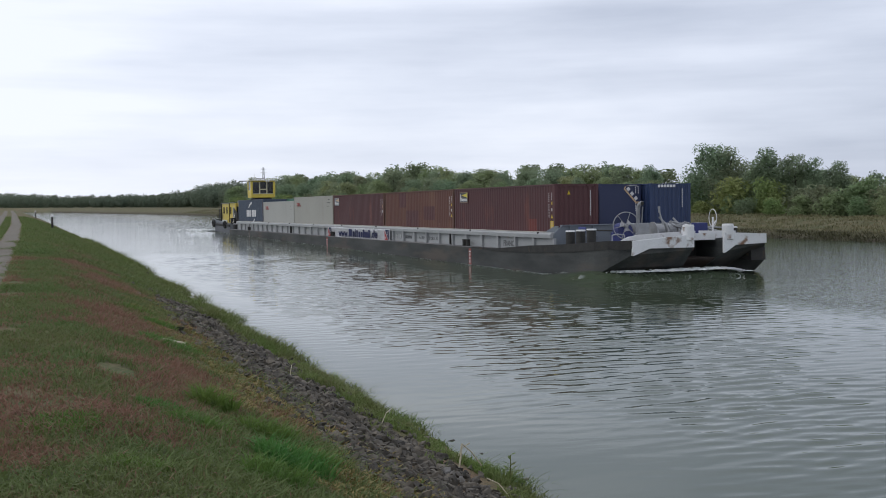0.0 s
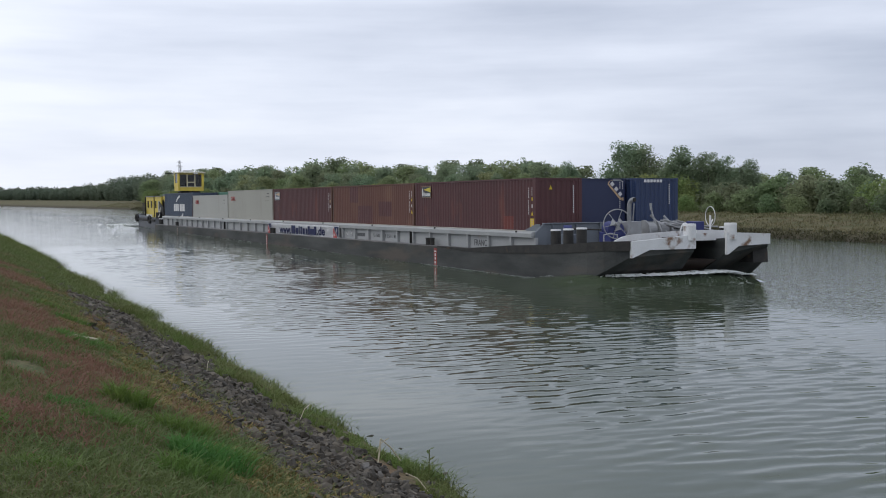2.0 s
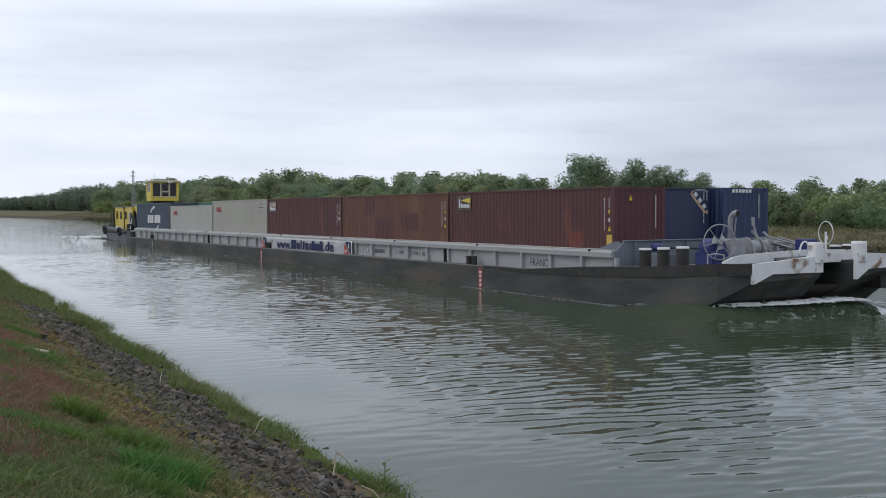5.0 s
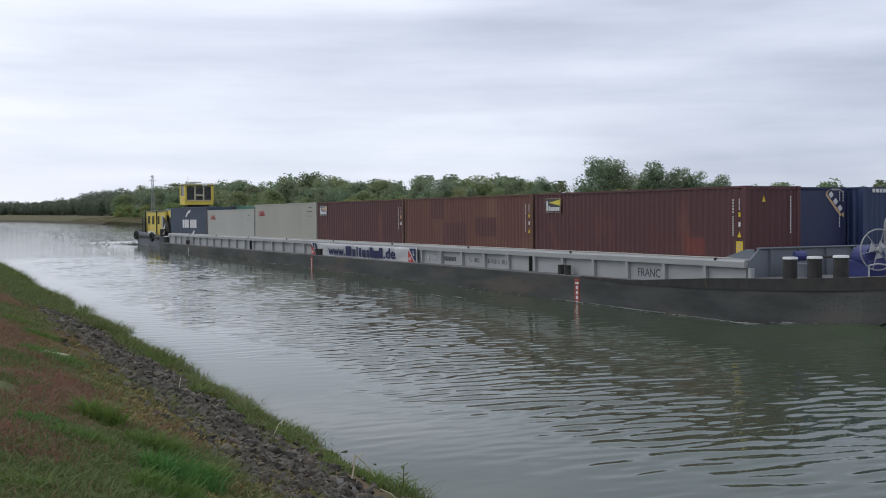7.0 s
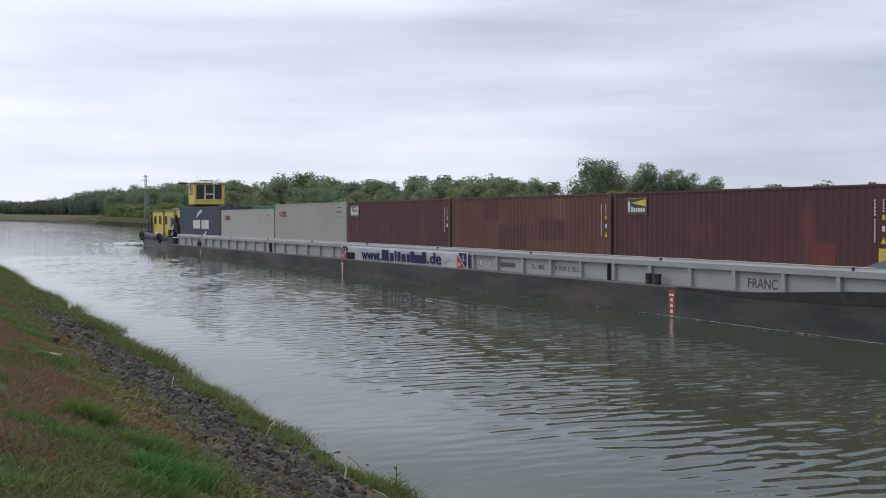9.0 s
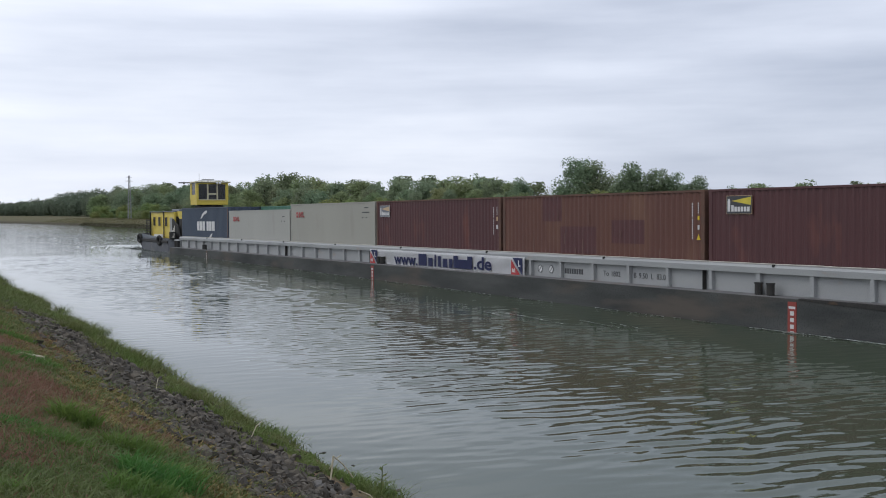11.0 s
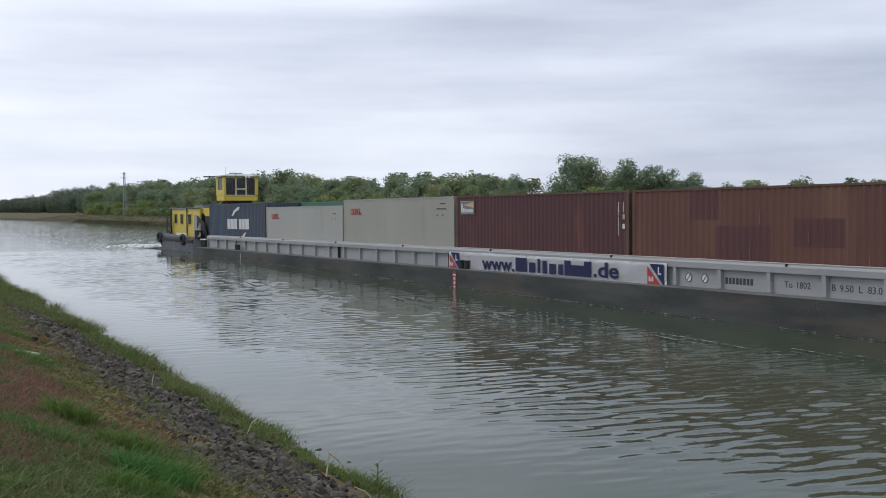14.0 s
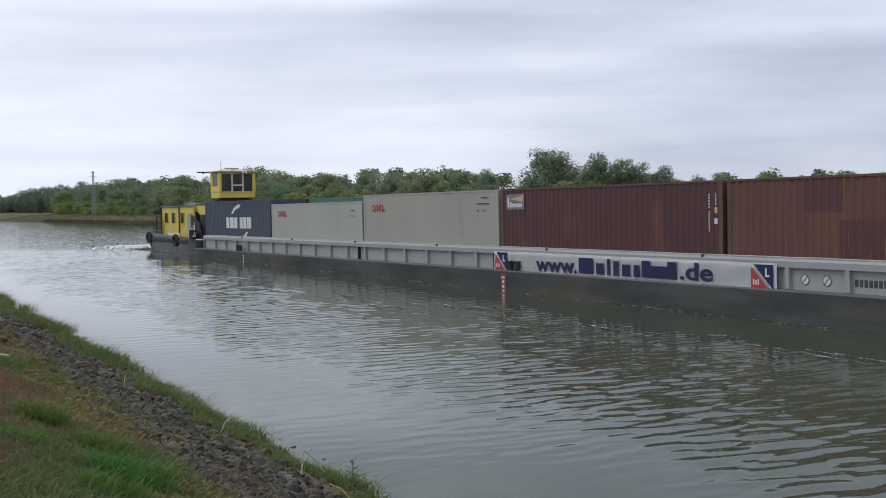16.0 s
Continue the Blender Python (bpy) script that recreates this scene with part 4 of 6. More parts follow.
# the notch between the two halves: raked below, closed by a plate behind
part("notch_plate", prism([(-4.9, 1.9), (-5.0, 1.0), (-3.1, -0.3), (-3.1, 1.6)], "x", 2.98, 4.56), BLACK, barge, "black plate at the back of the notch")
part("notch_rake", prism([(-6.42, 0.98), (-3.25, -0.6), (-3.25, 1.0)], "x", 2.975, 4.565), DARKRUST, barge, "rust-brown raked plate below the notch")
part("notch_deck", box(2.99, 4.55, -6.3, -4.9, 1.8, 1.88), DECK, barge, "worn steel deck over the notch")
part("notch_head", box(2.985, 4.555, -6.4, -6.3, 1.76, 2.06), WHITE, barge, "white head plate at the back of the notch")
part("fender_log", rod((3.02, -6.2, 1.62), (4.2, -5.2, 1.32), 0.09, 10), RUSTY, barge, "brown wooden fender in the notch")
part("fore_deck", prism([(-5.35, 1.738), (-4.9, 1.705), (-2.8, 1.575), (0.0, 1.47), (0.0, 1.3), (-5.35, 1.6)], "x", NEAR + 0.14, 2.97), DECK, barge, "worn steel fore deck")
part("fore_deck", prism([(FRONT + 0.15, 1.80), (-5.35, 1.738), (-5.35, 1.6), (-6.8, 1.7)], "x", -0.1, 2.97), DECK, barge, "worn steel fore deck")
part("fore_deck", prism([(FRONT + 0.15, 1.862), (-4.9, 1.705), (-2.8, 1.575), (0.0, 1.47), (0.0, 1.3), (-6.8, 1.7)], "x", 4.57, FAR_SIDE - 1.7), DECK, barge, "worn steel fore deck")
part("side_deck", box(NEAR + 0.02, -0.3, 0.0, 74.0, 1.06, 1.166), DECK, barge, "worn steel side deck")
part("after_deck", box(NEAR + 1.3, FAR_SIDE - 1.3, 74.1, STERN - 0.05, 1.1, 1.18), DECK, barge)


def make_coaming():
    part("coaming_plate", box(-0.30, -0.20, -0.34, 73.2, 1.1, 1.80), COAMING, barge, "pale grey coaming plate")
    part("coaming_plate", box(7.62, 7.72, 0.3, 73.2, 1.1, 1.80), COAMING, barge, "pale grey coaming plate")
    part("stern_coaming", box(-0.2, 7.62, 74.0, 74.1, 1.1, 2.0), COAMING, barge, "pale grey stern coaming")
    rail = prism([(-0.46, 1.80), (-0.47, 1.98), (-0.40, 2.05), (-0.05, 2.07), (-0.05, 1.80)], "y", -0.4, 73.3)
    part("coaming_rail", rail, COAMING, barge, "pale grey rounded coaming rail")
    part("coaming_rail", prism([(7.50, 1.80), (7.50, 2.06), (7.86, 2.05), (7.9, 1.8)], "y", 0.1, 73.3), COAMING, barge, "pale grey rounded coaming rail")
    first = None
    for k in range(36):
        u = -0.62 + 2.046 * k
        if first is None:
            bm = prism([(-0.30, 1.80), (-0.45, 1.80), (-0.43, 1.2), (-0.36, 1.12), (-0.30, 1.12)], "y", -0.07, 0.07)
            first = part("stiffener", bm, COAMING, barge)
            first.location.y = u
        else:
            ob = new("stiffener", first.data)
            ob.parent, ob.location = barge, (0, u, 0)
    # plate joints with a dark vertical gap
    for u in (11.98, 36.9, 49.2):
        part("coaming_joint", box(-0.46, -0.30, u - 0.012, u + 0.014, 1.15, 1.82), BLACK, barge, "dark joint between coaming sections")
    # raised front coaming with sloped corners
    part("front_coaming", prism([(-0.30, 1.3), (-0.30, 2.03), (0.1, 2.38), (7.3, 2.38), (7.72, 2.03), (7.72, 1.3)], "y", -0.5, -0.41), GREYBLUE, barge, "blue-grey raised front coaming")
    for x in (-0.04, 7.5):
        part("coaming_gusset", prism([(1.0, 2.06), (-0.40, 2.06), (-0.40, 2.38), (-0.1, 2.38)], "x", x, x + 0.035), GREYBLUE, barge, "sloped end plate of the coaming")
    part("front_rail", box(0.08, 7.3, -0.58, -0.36, 2.38, 2.43, bevel=0.02), GREYBLUE, barge)
    for k in range(6):
        part("front_stiffener", box(0.5 + 1.25 * k, 0.58 + 1.25 * k, -0.6, -0.5, 1.5, 2.36), GREYBLUE, barge)
    # a slack cable along the rail
    pts = []
    for k in range(155):
        u = 0.2 + 0.47 * k
        pts.append((-0.36 + 0.04 * noise.noise(Vector((u * 0.4, 0, 0))), u, 2.085 + 0.03 * max(0, noise.noise(Vector((u * 0.6, 3, 0))))))
    part("cable", add_pipe(bmesh.new(), pts, 0.018, 5), ROPE, barge, "pale slack cable along the rail")
    for k in range(9):
        u = 0.9 + 8.1 * k
        part("clip", box(-0.485, -0.40, u - 0.025, u + 0.03, 2.0, 2.085), BLACK, barge)


make_coaming()


def make_bollard(x, u, z, h=0.58, r=0.2):
    b = part("bollard", rod((x, u, z - 0.05), (x, u, z + h * 0.9), r, 18), BLACK, barge, "dark rusty mooring bollard")
    part("bollard_cap", rod((x, u, z + h * 0.9), (x, u, z + h), r * 1.08, 18, r * 1.0), CAPS, b, "white painted cap")
    return b


for u in (-2.26, -3.2, -4.15):
    make_bollard(-0.42, u, sheer(u), 0.66, 0.21)
for u in (-4.0, -5.0):
    make_bollard(6.6 + 0.5 * (u + 5), u, sheer(u))
# small twin bollards on the side deck
for u in (8.95, 9.42, 35.0, 35.45, 65.6, 66.0):
    part("twin_bollard", add_rod(rod((-0.62, u, 1.15), (-0.62, u, 1.5), 0.12, 12), (-0.62, u, 1.5), (-0.62, u, 1.54), 0.14, 12), BLACK, barge)


for u in (74.35, 74.95):
    make_bollard(-0.25, u, 1.17, 0.6, 0.2)


def draught_mark(u, paint=None):
    mark = part("draught_mark", box(NEAR - 0.012, NEAR, u - 0.16, u + 0.16, 0.02, 1.08), paint or RED_MARK, barge, "red and white draught mark")
    for k in range(5):
        part("tick", box(NEAR - 0.018, NEAR - 0.012, u - (0.12 if k == 4 else 0.07), u + (0.12 if k == 4 else 0.06), 0.12 + 0.19 * k, (0.24 if k < 4 else 0.19) + 0.19 * k), MARK_WHITE, mark)


for u in (7.74, 35.35):
    draught_mark(u)
draught_mark(63.9, RUSTY)
side_text("name_lettering", "FRANC", -0.306, 4.42, 1.42, 0.31, MARK_BLACK, barge, 1.22)
side_text("gauge_lettering", "To", -0.306, 17.15, 1.45, 0.2, MARK_BLACK, barge)
side_text("gauge_lettering", "1802", -0.306, 16.6, 1.45, 0.2, MARK_BLACK, barge)
for word, u in (("B", 15.52), ("9.50", 15.08), ("L", 14.62), ("83.0", 14.15)):
    side_text("gauge_lettering", word, -0.306, u, 1.45, 0.2, MARK_BLACK, barge)
side_shapes("number_bar", bars([0.11] * 8, 0.2, 0.5), -0.302, 19.7, 1.35, MARK_BLACK, barge)
for u in (21.35, 20.6):
    disc = part("warning_disc", rod((-0.30, u, 1.47), (-0.315, u, 1.47), 0.15, 20), MARK_WHITE, barge, "round white warning disc")
    part("disc_rim", add_ring(bmesh.new(), (-0.316, u, 1.47), (1, 0, 0), 0.14, 0.012, 24, 5), MARK_BLACK, disc)
    part("disc_stroke", prism([(u - 0.1, 1.56), (u - 0.08, 1.58), (u + 0.1, 1.38), (u + 0.08, 1.36)], "x", -0.32, -0.315), MARK_BLACK, disc)


def make_winch(x, u, z, r):
    """A hand winch: a blue guard drum behind a large spoked wheel that faces forward and to the side."""
    winch = part("winch", box(x - 0.25, x + 0.55, u + 0.12, u + 0.95, z - 0.25, z + 0.3, bevel=0.03), BLUE, barge, "blue anchor winch with a spoked wheel")
    c = Vector((x, u, z + r + 0.02))
    part("wheel_rim", add_ring(bmesh.new(), c, (0.25, 1, 0), r, 0.022, 36, 8), STEEL, winch, "grey wheel rim", True)
    spokes = bmesh.new()
    right = Vector((1, -0.25, 0)).normalized()
    for k in range(6):
        a = math.pi * 2 * k / 6 + 0.2
        add_rod(spokes, c, c + right * math.cos(a) * r + Vector((0, 0, 1)) * math.sin(a) * r, 0.014, 6)
    part("spokes", spokes, STEEL, winch)
    part("hub", rod(c + Vector((0, -0.08, 0)), c + Vector((0, 0.5, 0)), 0.09, 12), STEEL, winch)
    fan = bmesh.new()
    for k in (0, 2, 4):
        a0, a1 = math.pi * 2 * k / 6 + 0.2, math.pi * 2 * (k + 1) / 6 + 0.2
        q = [c + Vector((0, 0.04, 0))] + [c + Vector((0, 0.04, 0)) + right * math.cos(a) * r * 0.5 + Vector((0, 0, 1)) * math.sin(a) * r * 0.5 for a in (a0, a1)]
        fan.faces.new([fan.verts.new(v) for v in q])
    bmesh.ops.solidify(fan, geom=fan.faces[:], thickness=0.02)
    part("wheel_plates", fan, CAPS, winch, "white wheel plates")
    part("drum_guard", rod(c + Vector((0.05, 0.16, -0.26)), c + Vector((0.15, 0.75, -0.26)), r * 0.62, 22), BLUE, winch, "blue drum guard", False)
    return winch


make_winch(1.65, -3.72, 1.78, 0.61)
# control box of the winch, with its shaft
part("shaft", rod((0.5, -1.9, 2.2), (1.6, -2.9, 2.16), 0.035, 8), BLACK, barge)
part("gear_case", rod((0.3, -1.75, 2.2), (0.6, -1.9, 2.2), 0.15, 16), BLUE, barge, "small blue gear case")
part("foot_rail", add_pipe(bmesh.new(), [(0.55, -4.3, 1.65), (0.55, -4.3, 2.0), (0.75, -4.45, 2.05), (1.0, -4.6, 2.0), (1.0, -4.6, 1.65)], 0.03, 8), STEEL, barge)
# goose-neck vent pipe
neck = [(2.6, -3.25, 2.4), (2.6, -3.25, 3.14)] + [(2.6, -3.25 - 0.3 * (1 - math.cos(a)), 3.14 + 0.28 * math.sin(a)) for a in (0.35, 0.7, 1.05, 1.4, 1.75)]
part("vent_pipe", add_pipe(bmesh.new(), neck, 0.095, 14), STEEL, barge, "grey goose-neck vent pipe", True)
# the pipe is capped; a black disc stands in for its shaded inside
part("vent_mouth", rod((2.6, -3.58, 3.41), (2.6, -3.62, 3.405), 0.09, 14), BLACK, barge, "black disc painted as the shaded hollow of the pipe's mouth")
part("vent_strut", rod((2.82, -3.2, 2.4), (2.82, -3.3, 3.25), 0.03, 8), STEEL, barge)
part("vent_base", box(2.25, 2.98, -3.6, -2.95, 1.5, 2.5, bevel=0.02), STEEL, barge)


def make_windlass(x, u, z, upright=True):
    """Coupling winch amidships: side frames, cable reels and long tensioning levers."""
    w = part("coupling_winch", box(x - 0.75, x + 0.85, u - 0.5, u + 0.5, z, z + 0.22, bevel=0.02), STEEL, barge, "grey coupling winch with levers")
    for dx in (-0.6, 0.0, 0.62):
        frame_plate = [(u - 0.5, z + 0.2), (u + 0.45, z + 0.2), (u + 0.3, z + 0.75), (u + 0.05, z + 0.98), (u - 0.2, z + 0.9), (u - 0.42, z + 0.55)]
        part("side_frame", prism(frame_plate, "x", x + dx - 0.04, x + dx + 0.04), STEEL, w)
    for dx in (-0.32, 0.32):
        part("cable_reel", rod((x + dx - 0.2, u, z + 0.58), (x + dx + 0.2, u, z + 0.58), 0.3, 18), STEEL, w, "grey wound cable reel")
    part("reel_flange", rod((x - 0.66, u - 0.02, z + 0.58), (x - 0.6, u - 0.02, z + 0.58), 0.4, 22), STEEL, w)
    if upright:
        part("lever", add_rod(rod((x - 0.05, u - 0.2, z + 0.5), (x - 0.28, u - 0.05, z + 1.45), 0.035, 8), (x - 0.28, u - 0.05, z + 1.4), (x - 0.3, u - 0.05, z + 1.62), 0.055, 8), STEEL, w, "upright winch lever")
        part("handle_knob", rod((x - 0.3, u - 0.05, z + 1.56), (x - 0.3, u - 0.05, z + 1.7), 0.06, 10), STEEL, w, "grey lever knob")
    for k in range(5):
        part("tension_rod", rod((x + 0.2 + 0.12 * k, u - 0.3 + 0.1 * k, z + 0.85 - 0.09 * k), (x + 1.1 + 0.2 * k, u - 0.9 + 0.22 * k, z + 0.5 + 0.04 * k), 0.028, 6), (STEEL, DECK, STEEL, BLACK, STEEL)[k], w)
    part("lever", rod((x - 0.2, u + 0.1, z + 1.2), (x + 0.35, u - 0.3, z + 0.45), 0.05, 8), STEEL, w)
    part("lever", rod((x + 0.15, u - 0.3, z + 1.0), (x + 1.7, u - 1.1, z + 0.52), 0.035, 8), STEEL, w, "pale tensioning lever")
    part("lever", rod((x + 0.35, u - 0.1, z + 0.8), (x + 2.0, u - 0.9, z + 0.7), 0.035, 8), STEEL, w, "pale tensioning lever")
    part("lever", rod((x + 0.5, u + 0.3, z + 0.95), (x + 2.1, u - 0.3, z + 0.35), 0.04, 8), STEEL, w)


make_windlass(4.15, -3.05, 1.56)
make_windlass(5.3, -2.5, 1.5, False)
# far winch, small wheel and rails
far_winch = part("winch", box(5.0, 5.5, -4.6, -4.0, 1.66, 2.48, bevel=0.03), BLUE, barge, "small blue winch on the fore deck")
part("wheel_rim", add_ring(bmesh.new(), (5.55, -4.9, 2.7), (0.97, -0.2, 0), 0.4, 0.016, 30, 8), CAPS, far_winch, "white wheel rim", True)
part("wheel_stem", rod((5.55, -4.9, 1.7), (5.55, -4.9, 2.74), 0.04, 8), CAPS, far_winch)
part("crank", rod((5.55, -4.9, 2.3), (5.85, -4.7, 2.55), 0.03, 8), CAPS, far_winch)
hoop = [(3.12 + 0.26 * (1 - math.cos(a)) - 0.0, -5.9, 1.95 + 0.5 * math.sin(a)) for a in [math.pi * k / 10 for k in range(11)]]
part("hoop_rail", add_pipe(bmesh.new(), hoop, 0.032, 8), CAPS, barge, "white hoop rail", True)
# white breakwater plate on the fore deck, low at its near end
lip = [(0.62, 1.7), (0.62, 1.78), (1.0, 1.93), (1.5, 2.01), (3.0, 2.08), (4.55, 2.13), (4.55, 1.9), (2.96, 1.88), (2.96, 1.7)]
part("breakwater", prism(lip, "y", -4.95, -4.88), WHITE, barge, "white breakwater plate")
part("breakwater", prism([(4.6, 1.72), (4.6, 2.14), (6.6, 2.1), (6.6, 1.72)], "y", -5.2, -5.12), WHITE, barge, "white breakwater plate")
part("deck_box", box(0.6, 1.3, -1.9, -1.0, 1.5, 1.95, bevel=0.02), GREYBLUE, barge)

# ---- banner on the coaming ----
banner = thing("banner", "long white printed banner tied along the coaming", "banner")


def make_banner():
    bm = bmesh.new()
    n, rows = 72, 6
    y0, y1 = 22.2, 36.75
    grid = []
    for i in range(n + 1):
        u = y0 + (y1 - y0) * i / n
        slack = 0.02 * math.exp(-((u - 24.2) / 1.2) ** 2)
        col = []
        for k in range(rows + 1):
            t = k / rows
            x = -0.505 - 0.012 * noise.noise(Vector((u * 0.9, t * 1.5, 0))) - slack * math.sin(t * 7 + u * 3)
            z = 1.06 + 0.84 * t + 0.02 * noise.noise(Vector((u * 0.7, 5, t)))
            col.append(bm.verts.new((x, u, z)))
        grid.append(col)
    for a, b in zip(grid, grid[1:]):
        for k in range(rows):
            bm.faces.new((a[k], b[k], b[k + 1], a[k + 1]))
    bmesh.ops.solidify(bm, geom=bm.faces[:], thickness=0.008)
    part("cloth", bm, BANNER, banner, smooth=True)
    x = -0.545
    side_text("print", "www.", x, 32.58, 1.46, 0.56, NAVY, banner, 2.5, 0.018)
    for start, end, w in ((31.25, 28.0, ((0.8, 1), (0.42, 0), (0.16, 1), (0.28, 2), (0.42, 0), (0.3, 0))), (27.9, 26.25, ((0.4, 1), (0.42, 0), (0.42, 0), (0.42, 1)))):
        gap = (start - end - sum(k for k, _ in w)) / (len(w) - 1)
        r = 0.0
        for k, tall in w:
            side_shapes("print_bar", [bar(r, 0, k, (0.4, 0.56, 0.5)[tall])], x, start, 1.24, NAVY, banner)
            r += k + gap
    side_text("print", ".de", x, 25.4, 1.5, 0.56, NAVY, banner, 1.45, 0.018)
    for u in (36.65, 23.15):
        side_shapes("print_blue", [[(0.12, 0.72), (0.85, 0.72), (0.85, 0.0)]], x, u, 1.14, NAVY, banner)
        side_shapes("print_red", [[(0.02, 0.66), (0.02, 0.0), (0.72, 0.0)]], x, u, 1.12, LOGO_RED, banner)
        side_shapes("print_mark", [bar(0.56, 0.42, 0.06, 0.2), bar(0.56, 0.36, 0.16, 0.06)], x - 0.006, u, 1.14, MARK_WHITE, banner)
        side_shapes("print_mark", [bar(0.1, 0.12, 0.05, 0.17), bar(0.19, 0.12, 0.05, 0.13), bar(0.28, 0.12, 0.05, 0.17)], x - 0.006, u, 1.14, MARK_WHITE, banner)
    for k in range(8):
        part("tie", rod((-0.44, 23 + 1.9 * k, 1.92), (-0.5, 23 + 1.9 * k, 1.86), 0.015, 6), ROPE, banner)


make_banner()

# ---- containers ----
LENGTH, WIDTH = 12.19, 2.438
CARGO = []


def corrugated(axis_len, height, z0, pitch, depth, flat=False):
    """Panel outline along its length: pairs of (along, in)."""
    if flat:
        return [(0, 0), (axis_len, 0)]
    n = max(1, int(round(axis_len / pitch)))
    p = axis_len / n
    out = [(0.0, 0.0)]
    for k in range(n):
        s = k * p
        out += [(s + p * 0.26, 0.0), (s + p * 0.5, depth), (s + p * 0.76, depth), (s + p, 0.0)]
    return out


def wall_mesh(profile, z0, z1, place):
    bm = bmesh.new()
    cols = [[bm.verts.new(place(a, d, z)) for z in (z0, z1)] for a, d in profile]
    for a, b in zip(cols, cols[1:]):
        bm.faces.new((a[0], b[0], b[1], a[1]))
    return bm


def make_container(label, paint, height=2.896, flat_side=False, flat_end=False, posts=None, roof=None):
    box_thing = thing("container", label, "container", "containers on the barge")
    hw, hz = WIDTH / 2, height
    posts, roof = posts or paint, roof or paint
    for x in (-hw, hw - 0.13):
        part("bottom_rail", box(x, x + 0.13, 0.16, LENGTH - 0.16, 0.0, 0.16), posts, box_thing)
        part("top_rail", box(x + (0.0 if x < 0 else 0.05), x + (0.08 if x < 0 else 0.13), 0.16, LENGTH - 0.16, hz - 0.075, hz - 0.005), posts, box_thing)
    for y in (0.0, LENGTH - 0.16):
        for x in (-hw, hw - 0.16):
            part("corner_post", box(x, x + 0.16, y, y + 0.16, 0.12, hz - 0.12, bevel=0.012), posts, box_thing)
            for z in (0.0, hz - 0.12):
                part("corner_casting", box(x - 0.004, x + 0.165, y - 0.006, y + 0.166, z, z + 0.12, bevel=0.01), posts, box_thing)
        part("end_rail", box(-hw + 0.16, hw - 0.16, y + 0.0, y + 0.12, 0.0, 0.17), posts, box_thing)
        part("end_rail", box(-hw + 0.16, hw - 0.16, y + 0.03, y + 0.13, hz - 0.13, hz - 0.01), posts, box_thing)
    prof = corrugated(LENGTH - 0.32, hz, 0, 0.278, 0.036, flat_side)
    for s in (-1, 1):
        bm = wall_mesh(prof, 0.14, hz - 0.06, lambda a, d, z, s=s: (s * (hw - 0.02 - d), 0.16 + a, z))
        part("side_panel", bm, paint, box_thing)
    ends = corrugated(WIDTH - 0.32, hz, 0, 0.25, 0.045, flat_end)
    for y, s in ((0.03, 1), (LENGTH - 0.03, -1)):
        part("end_panel", wall_mesh(ends, 0.14, hz - 0.06, lambda a, d, z, y=y, s=s: (-hw + 0.16 + a, y + s * d, z)), paint, box_thing)
    part("roof", box(-hw + 0.04, hw - 0.04, 0.12, LENGTH - 0.12, hz - 0.04, hz - 0.012), roof, box_thing)
    part("floor", box(-hw + 0.1, hw - 0.1, 0.1, LENGTH - 0.1, 0.1, 0.14), RUSTY, box_thing)
    return box_thing


def corrugated_patch(c, y0, y1, z0, z1, material):
    """A repainted stretch of the near side, following its corrugation."""
    prof = [(a, d) for a, d in corrugated(LENGTH - 0.32, 1, 0, 0.278, 0.036) if y0 - 0.16 <= a <= y1 - 0.16]
    part("paint_patch", wall_mesh(prof, z0, z1, lambda a, d, z: (-(WIDTH / 2 - 0.016 - d), 0.16 + a, z)), material, c)


def stow(c, row, col, shift=(0.0, 0.0)):
    CARGO.append((c, (WIDTH / 2 + col * (WIDTH + 0.045) + shift[0], row * PITCH + shift[1], BOTTOM)))
    return c


def ticks(u, z0, z1, n, w):
    """A column of small bars that stand for a code painted downwards."""
    h = (z1 - z0) / n
    return [bar(-w / 2, z0 + h * k, w, h * 0.66) for k in range(n)]


SX = -WIDTH / 2 - 0.002
EY = 0.0


def code_marks(c, tall, extra=True):
    side_shapes("code_bar", ticks(0, tall - 1.62, tall - 0.95, 9, 0.045) + ticks(0, tall - 0.88, tall - 0.4, 5, 0.05), SX, 0.56, 0.0, MARK_WHITE, c)
    side_shapes("code_bar", ticks(0, tall - 0.78, tall - 0.4, 5, 0.045), SX, 0.28, 0.0, MARK_WHITE, c)
    if extra:
        side_shapes("yellow_mark", [bar(-0.045, 0, 0.09, 0.14)], SX, 0.27, tall - 1.0, LABEL_YELLOW, c)
        side_shapes("white_mark", [bar(-0.045, 0, 0.09, 0.15)], SX, 0.27, tall - 1.32, MARK_WHITE, c)
        side_shapes("warning_triangle", [[(-0.09, 0), (0.09, 0), (0, 0.19)]], SX, 0.27, tall - 1.66, LABEL_YELLOW, c)


